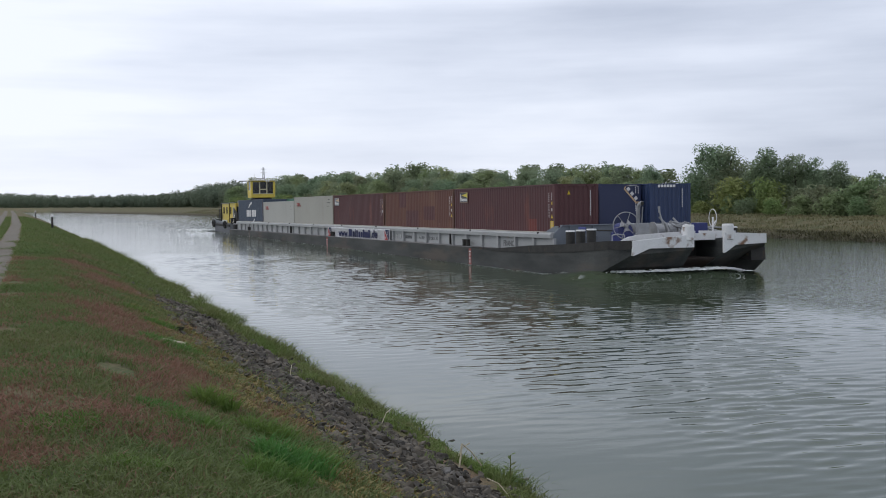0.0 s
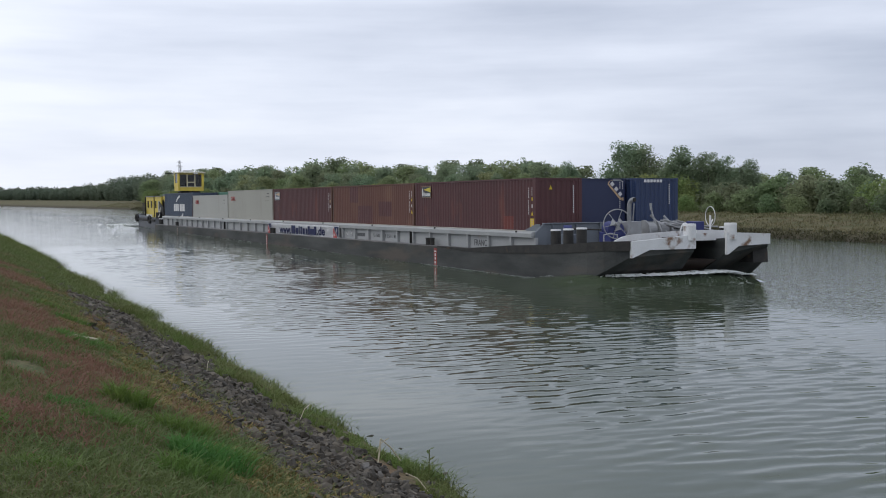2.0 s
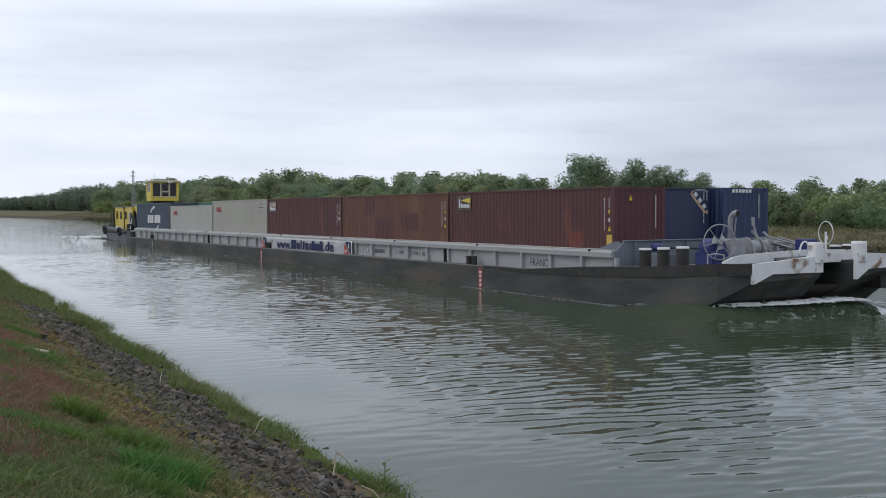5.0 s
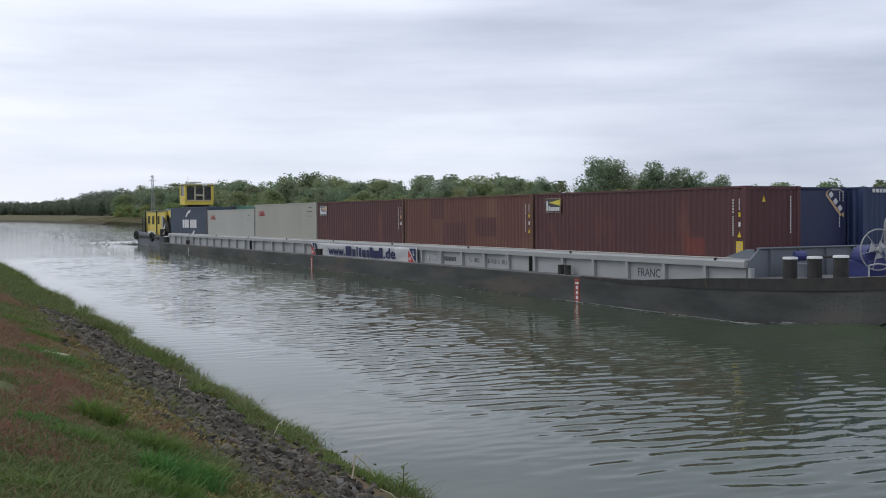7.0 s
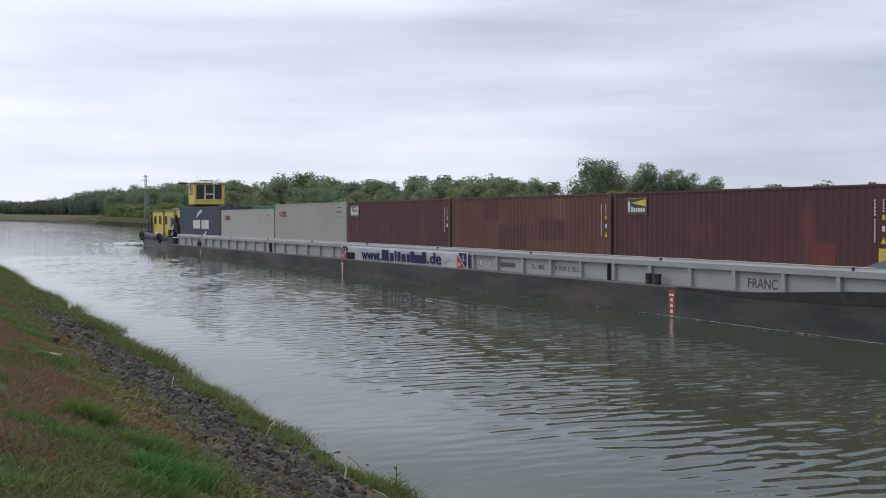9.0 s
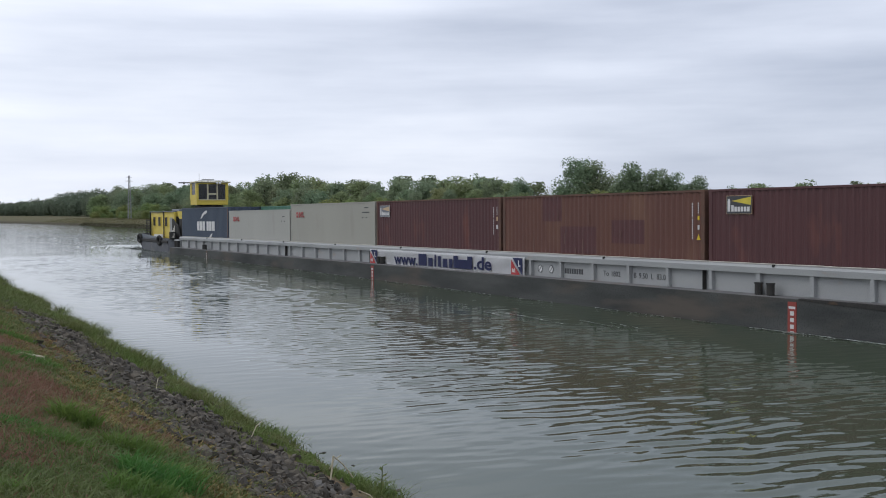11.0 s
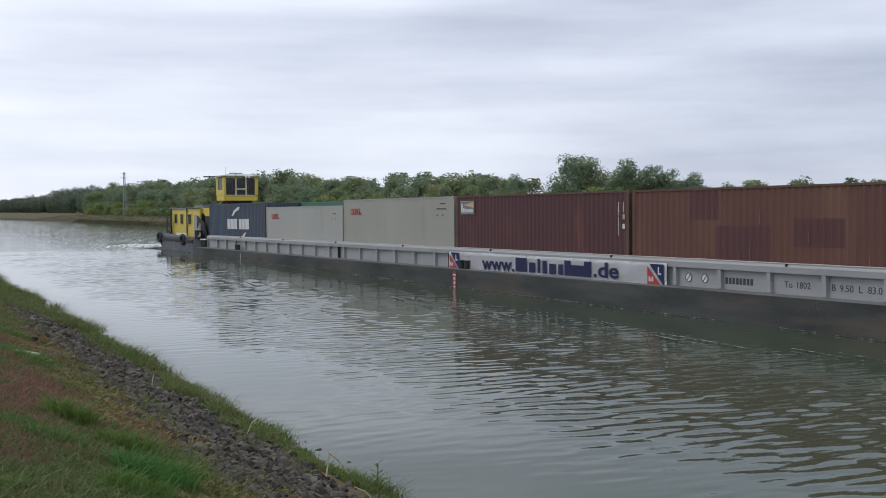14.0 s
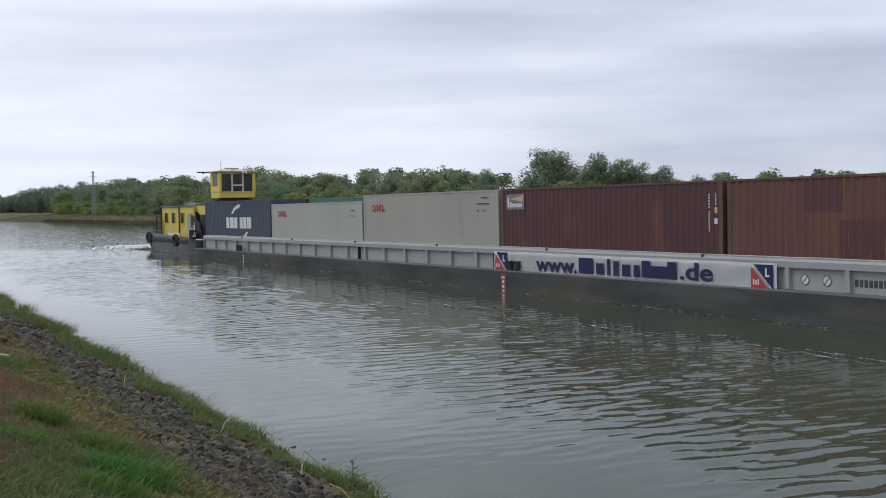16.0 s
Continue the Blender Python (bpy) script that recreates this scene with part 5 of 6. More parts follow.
def lighthouse_logo(c, u, z, w, h, panel, beam):
    side_shapes("logo_border", [bar(-0.012, -0.012, w + 0.024, h + 0.024)], SX, u, z, ORANGE if panel is MARK_BLACK else MARK_WHITE, c)
    side_shapes("logo_panel", [bar(0, 0, w, h)], SX - 0.004, u, z, panel, c)
    side_shapes("logo_beam", [[(w * 0.2, h * 0.72), (w * 0.97, h * 0.48), (w * 0.97, h * 0.94)]], SX - 0.008, u, z, beam, c)
    side_shapes("logo_tower", [bar(w * 0.05, h * 0.12, w * 0.1, h * 0.62), bar(w * 0.06, h * 0.74, w * 0.08, h * 0.1)], SX - 0.009, u, z, MARK_WHITE, c)
    side_shapes("logo_bar", [bar(w * (0.2 + 0.125 * k), h * 0.12, w * 0.095, h * (0.36 if k == 0 else 0.27)) for k in range(6)], SX - 0.01, u, z, MARK_WHITE, c)


c1 = stow(make_container("maroon high-cube shipping container with a lighthouse logo and yellow labels", MAROON), 0, 0)
code_marks(c1, 2.9)
lighthouse_logo(c1, 11.38, 2.1, 1.08, 0.56, MARK_BLACK, LOGO_YELLOW)
side_shapes("yellow_label", [bar(-0.15, 0, 0.3, 0.38)], SX, 0.27, 0.73, LABEL_YELLOW, c1)
side_shapes("label_print", [bar(-0.09, 0.05, 0.18, 0.07), bar(-0.09, 0.17, 0.18, 0.05), bar(-0.09, 0.27, 0.18, 0.05)], SX - 0.005, 0.27, 0.73, ORANGE, c1)
corrugated_patch(c1, 1.9, 2.9, 0.6, 1.2, RUSTPATCH)
end_shapes("warning_triangle", [[(-0.08, 0), (0.08, 0), (0, 0.2)]], -0.42, EY + 0.02, 2.38, LABEL_YELLOW, c1)
end_shapes("code_bar", ticks(0, 1.35, 2.6, 13, 0.05), 0.78, EY + 0.02, 0.0, MARK_WHITE, c1)
c2 = stow(make_container("weathered brown high-cube shipping container with repainted patches", BROWN, posts=RUSTY), 1, 0)
code_marks(c2, 2.9)
side_shapes("yellow_label", [bar(-0.13, 0, 0.26, 0.3)], SX, 0.55, 0.25, ORANGE, c2)
corrugated_patch(c2, 7.95, 9.3, 1.85, 2.8, PATCH)
corrugated_patch(c2, 5.8, 8.1, 0.62, 1.65, PATCH)
corrugated_patch(c2, 3.0, 4.9, 1.05, 1.9, PATCH)
for u, z, ln in ((9.9, 0.3, 0.9), (7.75, 0.95, 0.45), (7.05, 0.3, 0.55), (6.6, 0.6, 0.6), (8.2, 1.9, 0.4), (6.2, 1.7, 0.5), (4.3, 1.2, 0.35), (2.2, 0.4, 0.5)):
    side_shapes("scrape", [[(0, 0), (0.02, 0.02), (0.03, ln), (0.01, ln * 0.9)]], SX, u, z, SCRAPE, c2)
c3 = stow(make_container("dark maroon shipping container with a pale lighthouse logo", MAROON, posts=RUSTY), 2, 0)
code_marks(c3, 2.9, False)
side_shapes("white_mark", [bar(-0.06, 0, 0.12, 0.18)], SX, 0.27, 1.86, ORANGE, c3)
side_shapes("white_mark", [bar(-0.07, 0, 0.14, 0.17)], SX, 0.27, 1.52, MARK_WHITE, c3)
lighthouse_logo(c3, 11.75, 2.08, 1.15, 0.56, GREYBLUE, ORANGE)
c4 = stow(make_container("pale grey smooth-sided high-cube container with red lettering shapes", PALE, flat_side=True), 3, 0)


def red_logo(c, u, z, k=0.74):
    def sized(shapes):
        return [[(a * k, b * k) for a, b in q] for q in shapes]

    side_shapes("logo_ring", sized([[(0.28 + 0.27 * math.cos(a), 0.24 + 0.24 * math.sin(a)) for a in [k * math.pi / 9 for k in range(18)]]]), SX, u, z, LOGO_RED, c)
    side_shapes("logo_ring_hole", sized([[(0.28 + 0.13 * math.cos(a), 0.24 + 0.12 * math.sin(a)) for a in [k * math.pi / 6 for k in range(12)]]]), SX - 0.004, u, z, PALE, c)
    side_shapes("logo_petal", sized([[(0.66, 0.02), (0.84, 0.0), (0.95, 0.24), (0.84, 0.48), (0.66, 0.46), (0.76, 0.24)], [(1.0, 0.24), (1.12, 0.02), (1.32, 0.04), (1.2, 0.24), (1.32, 0.46), (1.12, 0.48)], bar(1.45, 0.02, 0.14, 0.46), bar(1.45, 0.02, 0.42, 0.12)]), SX, u, z, LOGO_RED, c)


red_logo(c4, 11.3, 2.05)
side_shapes("code_bar", [bar(0, 0, 0.9, 0.05), bar(0.3, 0.25, 0.5, 0.05), bar(0.0, -0.3, 0.12, 0.06), bar(0.5, -0.3, 0.12, 0.06)], SX, 1.6, 2.3, MARK_BLACK, c4)
c5 = stow(make_container("lower white smooth-sided container with red lettering shapes", WHITER, 2.591, flat_side=True, posts=WHITER), 4, 0)
red_logo(c5, 11.2, 1.8)
side_shapes("code_bar", [bar(0.2, 0, 0.4, 0.05), bar(0.0, -0.3, 0.12, 0.06), bar(0.5, -0.3, 0.12, 0.06)], SX, 1.5, 2.1, MARK_BLACK, c5)
c6 = stow(make_container("slate-blue shipping container with white lettering shapes and swooshes", SLATE, posts=SLATE), 5, 0)
side_shapes("rusty_post_face", [bar(-0.06, 0.14, 0.13, 2.6)], SX - 0.004, 0.085, 0.02, RUSTY, c6)
side_shapes("logo_bar", [bar(0.0, 0, 0.55, 0.72), bar(0.66, 0, 0.75, 0.72), bar(1.5, 0, 0.6, 0.72), bar(2.55, 0, 0.55, 0.72), bar(3.2, 0, 0.55, 0.72), bar(3.85, 0, 0.75, 0.72)], SX, 7.85, 1.08, MARK_WHITE, c6)
swoosh = [(0, 0), (0.5, 0.38), (1.3, 0.62), (1.8, 0.62), (1.55, 0.4), (0.9, 0.3), (0.35, 0.02)]
side_shapes("logo_swoosh", [swoosh], SX, 6.9, 2.02, MARK_WHITE, c6)
side_shapes("logo_swoosh", [[(1.8 - a, 0.62 - b) for a, b in swoosh]], SX, 5.6, 0.25, MARK_WHITE, c6)

cpc = stow(make_container("deep blue shipping container with a slanted pale logo plate", DEEPBLUE, flat_end=True), 0, 1, shift=(0.36, 0.6))
LX, LZ = 0.24, 1.89
end_shapes("logo_frame", [[(0.2, 0.86), (0.28, 0.95), (0.72, 0.95), (0.86, 0.84), (0.9, 0.28), (0.86, 0.28), (0.82, 0.82), (0.7, 0.89), (0.3, 0.89)]], LX, 0.025, LZ, STEEL, cpc)
end_shapes("logo_plate", [[(-0.02, 0.73), (0.05, 0.86), (0.26, 0.93), (0.95, 0.25), (0.9, 0.08), (0.7, 0.0)]], LX, 0.022, LZ, ORANGE, cpc)
end_shapes("logo_face", [[(0.06, 0.76), (0.12, 0.87), (0.27, 0.92), (0.94, 0.26), (0.88, 0.12), (0.75, 0.08)]], LX, 0.018, LZ, DEEPBLUE, cpc)
end_shapes("logo_bar", [[(a, b), (a + 0.12, b - 0.13), (a + 0.25, b - 0.02), (a + 0.13, b + 0.11)] for a, b in ((0.12, 0.75), (0.34, 0.52), (0.56, 0.29))], LX, 0.013, LZ, MARK_WHITE, cpc)
end_shapes("code_bar", ticks(0, 1.52, 2.77, 14, 0.04), 0.92, 0.025, 0.0, MARK_WHITE, cpc)
end_shapes("code_bar", ticks(0, 2.4, 2.8, 4, 0.04), 1.05, -0.008, 0.0, MARK_WHITE, cpc)
end_shapes("white_mark", [bar(-0.05, 0, 0.1, 0.14)], 1.05, -0.008, 1.87, ORANGE, cpc)
cro = stow(make_container("mid-blue corrugated shipping container with white lettering shapes", MIDBLUE), 0, 2, shift=(0.46, 0.0))
end_shapes("logo_bar", [bar(0.18 * k, 0, 0.14, 0.13) for k in range(6)], -0.74, 0.02, 2.7, MARK_WHITE, cro)
end_shapes("code_bar", ticks(0, 1.7, 2.65, 11, 0.05), 0.72, 0.02, 0.0, MARK_WHITE, cro)
for row, col, label, paint, tall in ((1, 1, "maroon shipping container in the middle of the stow", MAROON, 2.591), (1, 2, "brown shipping container on the far side of the stow", BROWN, 2.591),
                                     (2, 1, "brown shipping container in the middle of the stow", BROWN, 2.591), (2, 2, "maroon shipping container on the far side of the stow", MAROON, 2.591),
                                     (3, 1, "grey shipping container in the middle of the stow", PALE, 2.591), (3, 2, "blue shipping container on the far side of the stow", MIDBLUE, 2.591),
                                     (4, 1, "green-roofed shipping container behind the white one", GREENC, 2.896), (4, 2, "dark green shipping container on the far side of the stow", DARKC, 2.591),
                                     (5, 1, "dark green shipping container behind the slate-blue one", DARKC, 2.896), (5, 2, "slate-blue shipping container on the far side of the stow", SLATE, 2.591)):
    stow(make_container(label, paint, tall), row, col)


# ---- the pusher tug ----
tug = thing("pusher_tug", "yellow and grey pusher tug coupled to the barge's stern", "tug")


def make_tug():
    x0, x1 = -0.4, 7.8
    mid_x = 3.7
    bow, stern = 76.15, 88.0
    outline = [(x0 + 0.4, bow), (x1 - 0.4, bow), (x1, bow + 1.0), (x1, stern - 1.6), (x1 - 1.4, stern), (x0 + 1.4, stern), (x0, stern - 1.6), (x0, bow + 1.0)]
    bm = prism(outline, "z", -0.6, 1.35)
    bmesh.ops.bevel(bm, geom=[e for e in bm.edges if all(v.co.z > 1 for v in e.verts)], offset=0.06, segments=2, affect="EDGES")
    part("hull", bm, TUGHULL, tug, "grey-blue scuffed tug hull")
    part("rubbing_strake", prism([(x0 - 0.08, 1.02), (x0, 0.98), (x0, 1.24), (x0 - 0.08, 1.2)], "y", bow + 1, stern - 1.6), RUBBER, tug)
    # bulwark round the stern
    for x in (x0 + 0.01, x1 - 0.07):
        part("bulwark", prism([(79.0, 1.34), (stern - 1.55, 1.34), (stern - 1.55, 1.68), (79.0, 1.45)], "x", x, x + 0.06), GREYBLUE, tug, "blue-grey stern bulwark")
    for a, c in (((x0 + 0.02, stern - 1.55), (x0 + 1.42, stern - 0.04)), ((x0 + 1.42, stern - 0.04), (x1 - 1.42, stern - 0.04)), ((x1 - 1.42, stern - 0.04), (x1 - 0.02, stern - 1.55))):
        d = Vector((a[1] - c[1], c[0] - a[0])).normalized() * 0.06
        part("bulwark", prism([a, c, (c[0] - d.x, c[1] - d.y), (a[0] - d.x, a[1] - d.y)], "z", 1.34, 1.72), GREYBLUE, tug, "blue-grey stern bulwark")
    part("deck_panel", box(x0 + 0.05, x0 + 0.12, 79.2, 82.0, 1.35, 1.72), CAPS, tug, "white panel on the side deck")
    # tyre fenders
    for y, z in ((stern - 1.4, 1.25), (79.6, 1.2)):
        part("tyre_fender", add_ring(bmesh.new(), (x0 - 0.12, y, z), (1, 0.15, 0), 0.34, 0.13, 24, 10), RUBBER, tug, "black tyre fender", True)
    part("tyre_fender", add_ring(bmesh.new(), (x0 + 0.6, stern - 0.6, 0.75), (1, 0.9, 0), 0.36, 0.14, 24, 10), RUBBER, tug, "black tyre fender", True)
    # deckhouse in two yellow sections
    hx = 0.55
    for a, b, top in ((82.0, 86.6, 3.66), (78.6, 81.85, 3.7)):
        house = part("deckhouse", box(hx, 6.9, a, b, 1.35, top, bevel=0.04), YELLOW, tug, "yellow steel deckhouse")
        part("roof_edge", box(hx - 0.12, 7.0, a - 0.1, b + 0.1, top, top + 0.07, bevel=0.02), GREYBLUE, house, "grey roof edge")
        for u in ([82.9, 84.7] if a > 80 else [80.6]):
            part("window_frame", box(hx - 0.05, hx + 0.02, u, u + 0.95, 2.35, 3.3, bevel=0.01), YELLOW, house)
            part("window", box(hx - 0.06, hx + 0.0, u + 0.08, u + 0.87, 2.43, 3.22), GLASS, house, "dark window glass")
        if a < 80:
            part("door", box(hx - 0.04, hx + 0.02, 79.0, 79.9, 1.45, 3.2, bevel=0.015), STEEL, house, "pale grey steel door")
            part("front_plate", box(hx + 0.1, 2.0, a - 0.05, a, 1.4, 3.3), BLACK, house, "black front plate")
            part("front_window", box(hx + 0.5, hx + 1.2, a - 0.07, a - 0.03, 2.3, 3.0), GLASS, house, "dark window glass")
        part("pipe", rod((hx - 0.1, b - 0.15, 1.4), (hx - 0.1, b - 0.15, top), 0.05, 8), BLACK, house)
    # coupling knee at the bow and its yellow brace
    part("push_knee", box(0.6, 1.2, 76.15, 77.2, 0.8, 3.1, bevel=0.04), BLACK, tug, "black push knee")
    part("push_knee", box(6.2, 6.8, 76.15, 77.2, 0.8, 3.1, bevel=0.04), BLACK, tug, "black push knee")
    part("brace", prism([(76.0, 3.75), (78.5, 3.75), (77.0, 2.6), (76.5, 2.0)], "x", 0.75, 0.87), YELLOW, tug, "yellow triangular brace plate")
    # dark clutter between the coupling knee and the house
    part("knee_plate", prism([(75.9, 1.3), (78.4, 1.3), (78.4, 3.1), (76.6, 2.5)], "x", 0.3, 0.42), BLACK, tug, "black plate of the push knee")
    part("brace_post", box(0.5, 0.64, 78.3, 78.5, 1.35, 3.7), YELLOW, tug)
    for k in range(3):
        part("coupling_wire", rod((-0.3, 75.6 + 0.3 * k, 1.5), (0.25, 77.4 + 0.3 * k, 2.5 - 0.2 * k), 0.03, 6), ROPE, tug, "pale coupling wire")
    part("fender_drum", rod((-0.15, 76.5, 1.35), (-0.15, 76.5, 2.0), 0.3, 14), RUBBER, tug, "black fender drum")
    part("gangway", box(0.9, 6.5, 76.9, 78.55, 3.2, 3.3), STEEL, tug)
    part("coupling_winch", rod((-0.1, 77.0, 1.55), (0.8, 77.0, 1.55), 0.3, 16), BLACK, tug, "black coupling winch")
    part("bollard", rod((0.15, 78.0, 1.3), (0.15, 78.0, 1.95), 0.16, 14), CAPS, tug, "white bollard")
    # aft gratings and engine casing
    for k in range(6):
        part("rail", rod((0.3, 86.0, 1.7 + 0.24 * k), (0.3, 87.4, 1.7 + 0.24 * k), 0.045, 6), BLACK, tug)
    for u in (86.0, 87.2):
        part("stanchion", rod((0.3, u, 1.3), (0.3, u, 3.0), 0.045, 8), BLACK, tug)
    part("engine_casing", box(2.2, 5.2, 83.0, 85.4, 3.6, 3.95, bevel=0.05), GREYBLUE, tug)
    # wheelhouse on its lifting column
    part("column", box(2.8, 4.6, 77.6, 79.3, 3.3, 4.3), BLACK, tug, "black lifting column")
    w0, w1, f, b = 2.12, 5.0, 77.1, 79.1
    z0, z1 = 4.3, 6.22
    part("base_ring", box(w0 + 0.4, w1 - 0.4, f + 0.25, b - 0.2, 4.05, 4.24), BLACK, tug)
    wh = part("wheelhouse", box(w0 + 0.04, w1 - 0.04, f + 0.04, b, z0, z0 + 0.44, bevel=0.04), YELLOW, tug, "yellow raised wheelhouse with tall windows")
    part("roof", box(w0 - 0.12, w1 + 0.14, f - 0.22, b + 0.15, z1 + 0.02, z1 + 0.13, bevel=0.04), CREAM, wh, "cream overhanging roof")
    part("ceiling", box(w0 + 0.1, w1 - 0.1, f + 0.14, b - 0.1, z1 - 0.1, z1 - 0.02), BLACK, wh, "dark wheelhouse ceiling")
    lo = z0 + 0.44
    # front: corner posts and two mullions; the middle window is short, with a dark hatch under it
    stops = [w0 + 0.02, w0 + 0.2, w0 + 0.95, w0 + 1.08, w0 + 1.8, w0 + 1.93, w0 + 2.6, w1 - 0.02]
    for a, c, paint in ((stops[0], stops[1], YELLOW), (stops[2], stops[3], CREAM), (stops[4], stops[5], CREAM), (stops[6], stops[7], YELLOW)):
        part("pillar", box(a, c, f, f + 0.1, lo, z1, bevel=0.015), paint, wh)
    part("header", box(w0 + 0.02, w1 - 0.02, f - 0.01, f + 0.11, z1 - 0.1, z1 + 0.02), YELLOW, wh)
    part("middle_sill", box(stops[3], stops[4], f + 0.005, f + 0.095, lo + 0.46, lo + 0.58), CREAM, wh, "cream sill of the middle window")
    part("front_sill", box(stops[1], stops[6], f - 0.005, f + 0.1, lo - 0.02, lo + 0.05), CREAM, wh)
    for a, c in ((stops[1], stops[2]), (stops[3], stops[4]), (stops[5], stops[6])):
        part("pane", box(a, c, f + 0.05, f + 0.065, lo + 0.05, z1 - 0.1), PANE, wh, "tinted windscreen pane")
    # sides: a narrow window near the front, yellow plate behind
    for x in (w0 + 0.02, w1 - 0.1):
        part("side_wall", box(x, x + 0.08, f + 0.1, f + 0.42, lo, z1), YELLOW, wh)
        part("side_wall", box(x, x + 0.08, b - 0.45, b, lo, z1), YELLOW, wh)
        part("side_sill", box(x, x + 0.08, f + 0.42, b - 0.45, lo, lo + 0.45), YELLOW, wh)
        part("pane", box(x + 0.03, x + 0.045, f + 0.42, b - 0.45, lo + 0.45, z1), PANE, wh, "tinted side pane")
    for x in (w0 + 0.1, (w0 + w1) / 2 - 0.08, w1 - 0.22):
        part("pillar", box(x, x + 0.14, b - 0.1, b - 0.01, lo, z1), YELLOW, wh)
    for a, c in ((w0 + 0.24, (w0 + w1) / 2 - 0.08), ((w0 + w1) / 2 + 0.06, w1 - 0.22)):
        part("pane", box(a, c, b - 0.06, b - 0.045, lo, z1), PANE, wh, "tinted rear pane")
    part("console", box(w0 + 0.4, w1 - 0.4, f + 0.25, f + 0.75, lo - 0.05, lo + 0.42, bevel=0.05), BLACK, wh, "dark steering console")
    part("helm_seat", add_box(box(w0 + 1.1, w0 + 1.7, f + 1.0, f + 1.5, lo - 0.05, lo + 0.3, bevel=0.05), w0 + 1.1, w0 + 1.7, f + 1.4, f + 1.52, lo + 0.3, lo + 1.1, bevel=0.05), RUBBER, wh, "dark high-backed helm seat")
    part("radar", add_rod(rod((w0 - 0.1, b - 0.2, z1 + 0.05), (w0 - 0.85, b + 0.5, z1 + 0.06), 0.05, 8), (w0 - 0.5, b + 0.1, z1 - 0.08), (w0 - 0.5, b + 0.1, z1 + 0.12), 0.06, 8), BLACK, tug, "dark radar bar on a bracket")
    part("scanner", add_rod(box(w0 + 0.75, w0 + 1.85, f + 0.8, f + 0.92, z1 + 0.27, z1 + 0.36, bevel=0.02), (w0 + 1.3, f + 0.86, z1 + 0.1), (w0 + 1.3, f + 0.86, z1 + 0.28), 0.06, 8), STEEL, tug, "grey radar scanner on the roof")
    part("roof_rail", add_pipe(bmesh.new(), [(w0, f, z1 + 0.1), (w0 + 0.2, f, z1 + 0.2), (w1 - 0.2, f, z1 + 0.2), (w1, f, z1 + 0.1)], 0.025, 6), CAPS, tug)
    for x, y, s in ((3.9, 77.2, 0.1), (4.15, 77.2, 0.1)):
        part("search_light", rod((x, y - 0.3, z1 + 0.0), (x, y - 0.36, z1 + 0.02), s, 10), CAPS, tug, "small white search light")
    part("aerial", rod((3.0, 79.2, z1), (3.0, 79.2, z1 + 0.9), 0.02, 6), CAPS, tug)


make_tug()

# ---- foam that travels with the barge ----
bow_foam = thing("bow_foam", "thin white foam along the hull and behind the bow", "foam", kind="stuff")


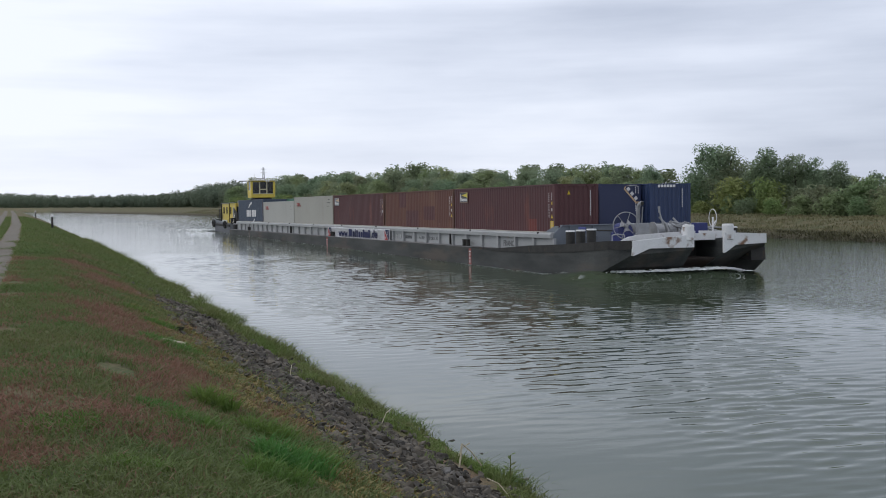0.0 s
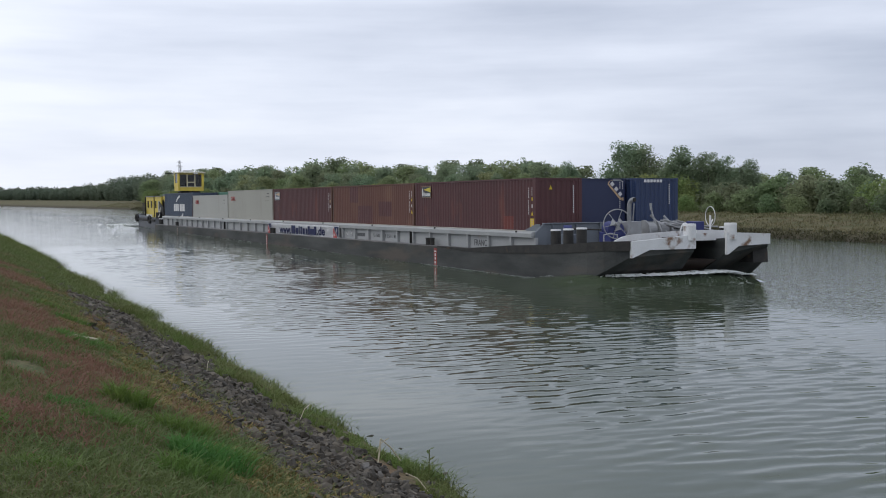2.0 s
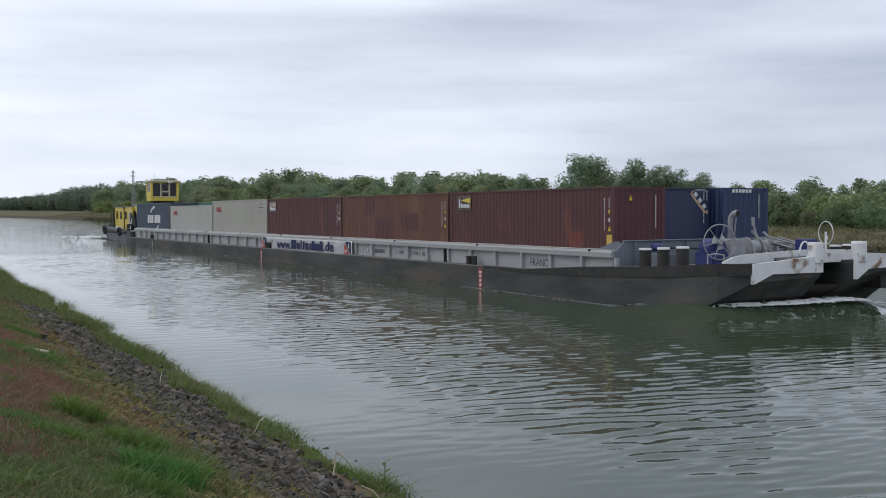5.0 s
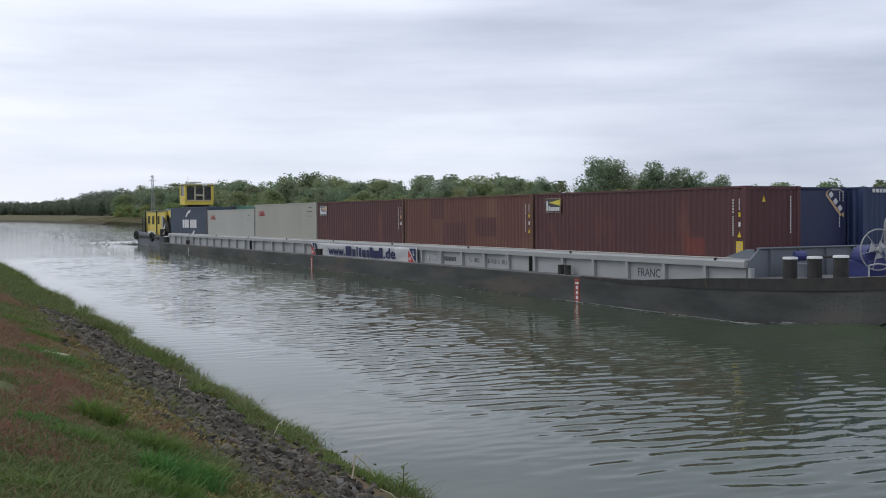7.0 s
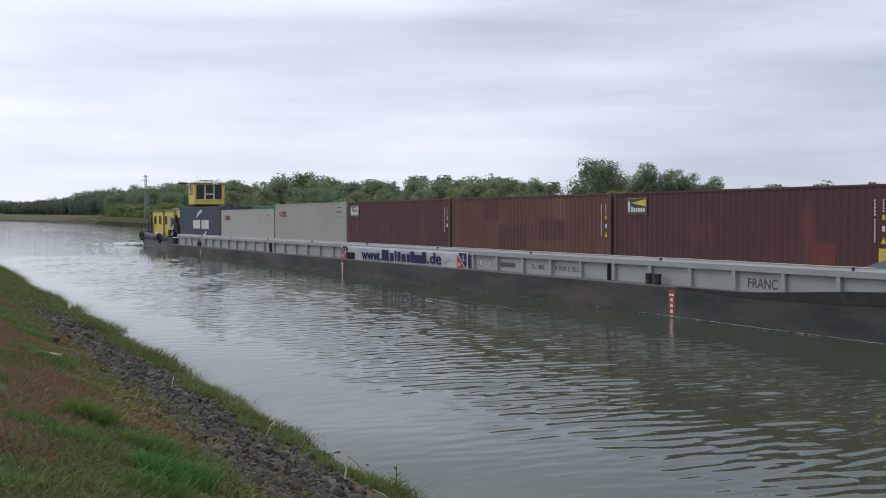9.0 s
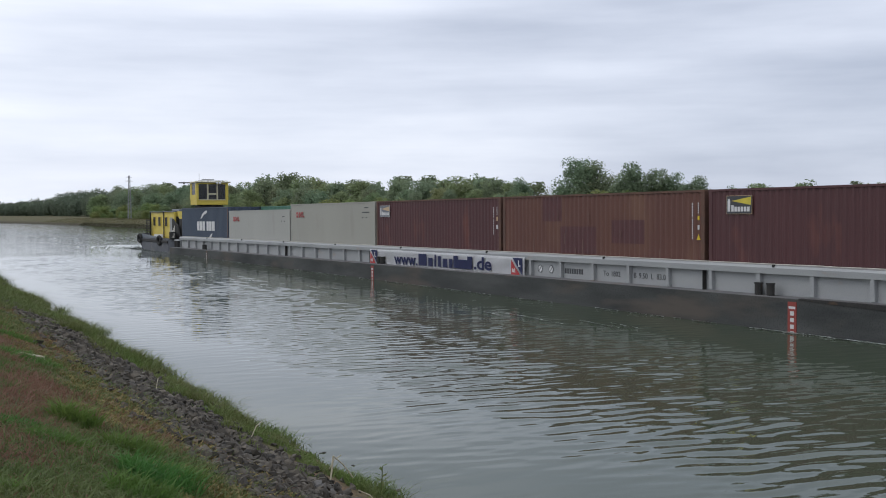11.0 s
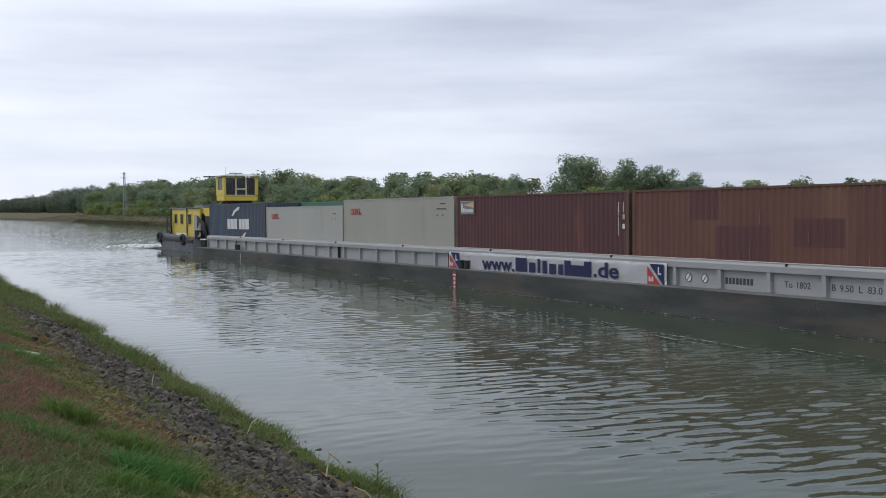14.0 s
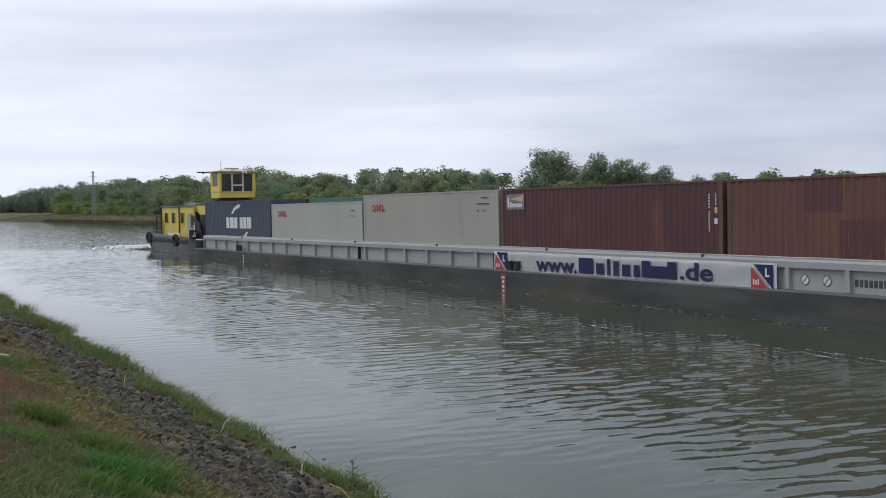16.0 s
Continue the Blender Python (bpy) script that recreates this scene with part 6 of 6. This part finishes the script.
def make_foam():
    g = random.Random(3)
    bm = bmesh.new()

    def lick(x, u, ln, wd, skew=0.0, up=0.0, rise=0.0):
        n = 7
        top, low = [], []
        for k in range(n + 1):
            t = k / n
            w = wd * (math.sin(math.pi * t) ** 0.6) * g.uniform(0.4, 1.2)
            c = x + skew * (t - 0.5) * ln + g.uniform(-0.25, 0.25) * wd
            top.append(bm.verts.new((c - w * 0.5, u + (t - 0.5) * ln, 0.18 + up)))
            low.append(bm.verts.new((c + w * 0.5, u + (t - 0.5) * ln, 0.17 + up + rise * math.sin(math.pi * t))))
        for k in range(n):
            bm.faces.new((top[k], top[k + 1], low[k + 1], low[k]))

    for k in range(150):
        u = g.uniform(-4.5, 9) if k < 60 else g.uniform(-2, 74)
        lick(NEAR - 0.08 - g.uniform(0, 0.18), u, g.uniform(0.3, 1.4), g.uniform(0.02, 0.08), 0.0, 0.36 * max(0.0, min(1.0, (-1.6 - u) / 3.6)))
    for k in range(420):
        t = g.random() ** 0.8 * 0.86
        lick(NEAR + 0.3 + 8.0 * t, -5.4 - g.uniform(0, 1.0) - 0.3 * math.sin(t * 3.1), g.uniform(0.15, 0.6), g.uniform(0.05, 0.3), g.uniform(-2, 2), 0.33 * min(1.0, (7.4 - NEAR - 0.3 - 8.0 * t) / 2.4), g.uniform(0.0, 0.09))
    # long thin streaks thrown off by the bow
    for x, u, ln in ((-4.4, 11.5, 2.2), (-5.2, 15.5, 3.2), (-4.9, 19, 1.6), (-6.2, 23, 3.4), (-6.6, 27.5, 2.2), (-5.6, 31, 2.8), (-7.4, 33, 3.6), (-7.0, 38, 2.4), (-8.0, 42, 3.6), (-6.5, 45, 2.2), (-8.6, 48, 2.6), (-9.2, 52, 3.2), (-8.0, 56, 3.0), (-9.8, 60, 3.4), (-7.4, 63, 2.8), (-9.0, 67, 3.2)):
        for j in range(4):
            lick(x + g.uniform(-0.4, 0.4), u + g.uniform(-1.6, 1.6), ln * g.uniform(0.3, 0.9), g.uniform(0.03, 0.085), 0.12, 0.012)
    part("foam_flecks", bm, FOAM, bow_foam)
    # churned water behind the tug
    bm = bmesh.new()
    for k in range(900):
        d = g.random() ** 1.3
        u = 88.6 + d * 70
        lick(3.7 + g.gauss(0, 2.4 + 5.0 * d), u, g.uniform(0.8, 3.2), g.uniform(0.04, 0.2) * (1.2 - 0.7 * d), g.uniform(-0.2, 0.2))
    for k in range(2000):
        d = g.random() ** 1.5
        lick(3.2 + g.gauss(0, 2.4), 88.2 + d * 11, g.uniform(0.2, 0.7), g.uniform(0.08, 0.4) * (1.1 - 0.6 * d), g.uniform(-0.6, 0.6), 0.1 * (1 - d), 0.18 * (1 - d))
    for k in range(60):
        lick(-0.3 - g.uniform(0, 0.7), g.uniform(76, 92), g.uniform(0.4, 1.5), g.uniform(0.05, 0.16), -0.1)
    part("wash", bm, FOAM, bow_foam, "white churned wash behind the tug")


make_foam()

def make_bow_wave():
    """Water heaped up round the bow: highest against the plates, sinking away from them."""
    wave = thing("bow_wave", "low swell of grey-green water heaped round the bow", "wave", kind="stuff")
    hull_line = [(NEAR, 12.0), (NEAR, -5.2), (NEAR + 0.9, -5.7), (FAR_SIDE - 2.2, -5.5), (FAR_SIDE - 0.6, -4.2), (FAR_SIDE, -3.0), (FAR_SIDE, 12.0)]

    def gap(x, u):
        best = 99.0
        for (ax, au), (bx, bu) in zip(hull_line, hull_line[1:]):
            d = Vector((bx - ax, bu - au))
            t = max(0.0, min(1.0, ((x - ax) * d.x + (u - au) * d.y) / d.length_squared))
            best = min(best, math.hypot(x - ax - d.x * t, u - au - d.y * t))
        return best

    nx, nu = 70, 90
    verts, faces = [], []
    for i in range(nx + 1):
        for j in range(nu + 1):
            x, u = -6 + 13.6 * i / nx, -11 + 22 * j / nu
            inside = NEAR < x < FAR_SIDE and u > -5.2
            d = 0.0 if inside else gap(x, u)
            h = 0.40 * math.exp(-(d / 1.3) ** 2) * (1 - max(0.0, min(1.0, (u + 5.2) / 3.6))) + 0.05 * math.exp(-(d / 2.0) ** 2) * (1 - max(0.0, min(1.0, (u + 1.5) / 9)))
            h *= max(0.0, min(1.0, (7.4 - x) / 2.4))
            h += 0.02 * noise.noise(Vector((x * 1.8, u * 3.0, 0))) * min(1.0, h / 0.1)
            h += 0.025 * math.sin(d * 3.2 - 0.6) * math.exp(-d / 2.0) * (1 - max(0.0, min(1.0, (u + 1) / 9)))
            edge = min(i, nx - i, j, nu - j) / 8
            verts.append((x, u, WATER_Z - 0.03 + h * min(1.0, edge)))
    for i in range(nx):
        for j in range(nu):
            a = i * (nu + 1) + j
            faces.append((a, a + nu + 1, a + nu + 2, a + 1))
    ob = new("swell", mesh_from("swell", verts, faces, WATER, True))
    ob.parent = wave
    return wave


bow_wave = make_bow_wave()

# ---- stones of the bank ----
riprap = tagged(new("riprap"), "loose dark basalt stones along the bank slope", "stones", kind="structure")


def rock_mesh(seed):
    """An angular broken stone: the hull of a few random points."""
    g = random.Random(seed)
    bm = bmesh.new()
    for k in range(11):
        d = Vector((g.gauss(0, 1), g.gauss(0, 1), g.gauss(0, 1))).normalized()
        bm.verts.new((d.x * g.uniform(0.8, 1.2), d.y * g.uniform(0.6, 1.0), d.z * g.uniform(0.4, 0.75)))
    hull = bmesh.ops.convex_hull(bm, input=bm.verts[:])
    bmesh.ops.delete(bm, geom=list({v for v in hull["geom_interior"] + hull["geom_unused"] if isinstance(v, bmesh.types.BMVert)}), context="VERTS")
    me = bpy.data.meshes.new("stone")
    bm.to_mesh(me)
    bm.free()
    me.materials.append(ROCK)
    return me


ROCKS = [rock_mesh(k) for k in range(10)]


def lay_stones():
    g = random.Random(6)
    spots = []
    y = 5.0
    while y < 60:
        step = 0.076 if y < 16 else 0.095 if y < 34 else 0.26
        e = -3.25
        while e < -0.55:
            edge = noise.noise(Vector((y * 0.7, 4.0, 0))) * 0.45 + noise.noise(Vector((y * 2.3, 9.0, 0))) * 0.2
            inner = -3.1 if y < 11 else -2.75
            bare = noise.noise(Vector((e * 0.5, y * 0.35, 6.0))) + 1.2 - max(0.0, y - 21) / 11
            if (inner + edge < e < -1.25 + edge * 0.8 and bare > 0.15) or g.random() < 0.1:
                spots.append((e + g.uniform(-0.07, 0.07), y + g.uniform(-0.07, 0.07), g.uniform(0.35, 1.0) ** 1.5 * min(step, 0.1) * 1.25))
            e += step * g.uniform(0.85, 1.15)
        y += step * 0.95
    # a broken line of stones along the waterline
    y = 6.0
    while y < 60:
        spots.append((g.uniform(-0.15, 0.2), y, g.uniform(0.06, 0.14)))
        y += g.uniform(0.15, 0.6)
    nearest = sorted(range(len(spots)), key=lambda k: abs(spots[k][1] - 9.0) + abs(spots[k][0] + 2.0) * 0.6)
    single = set(nearest[:300])
    verts, faces = [], []
    shapes = []
    for me in ROCKS:
        shapes.append((np.array([v.co[:] for v in me.vertices]), [tuple(q.vertices) for q in me.polygons]))
    for k, (e, y, r) in enumerate(spots):
        n = along(NEAR_EDGE, y)
        m = Matrix.Translation((n + e, y, bank_height(e, y) + r * 0.25)) @ Euler((g.uniform(-0.8, 0.8), g.uniform(-0.5, 0.9), g.uniform(0, 6.28))).to_matrix().to_4x4() @ Matrix.Diagonal((r, r * g.uniform(0.7, 1), r, 1))
        i = g.randrange(10)
        if k in single:
            ob = new("stone", ROCKS[i])
            ob.parent, ob.matrix_basis = riprap, m
        else:
            v, f = shapes[i]
            a = np.array(m)
            b = len(verts)
            verts += (v @ a[:3, :3].T + a[:3, 3]).tolist()
            faces += [tuple(q + b for q in face) for face in f]
    rest = new("stone_bed", mesh_from("stone_bed", verts, faces, ROCK))
    rest.parent = riprap
    tagged(rest, kind="stuff")


lay_stones()


# ---- what moves ----
def barge_pose(t):
    """The barge slides on at walking pace, trimmed a little by the stern."""
    return pose(24.53, 44.94 - 2.79744 * t - 0.00523 * t * t, 0, -0.37, 0, 0)


def motions():
    times = [float(t) for t in range(0, 17)]
    for ob in (barge, banner):
        walk(ob, [(t, barge_pose(t)) for t in times])
    for ob, place in CARGO:
        walk(ob, [(t, barge_pose(t) @ Matrix.Translation(place)) for t in times])
    walk(tug, [(t, pose(0, 0, -0.08) @ Matrix.Translation(barge_pose(t).translation)) for t in times])
    walk(bow_wave, [(t, Matrix.Translation(barge_pose(t).translation)) for t in times])
    walk(bow_foam, [(t, Matrix.Translation(barge_pose(t).translation)) for t in times])
    walk(water, [(0.0, pose(0, 0, WATER_Z)), (16.0, pose(0.6, 20.0, WATER_Z))])


motions()
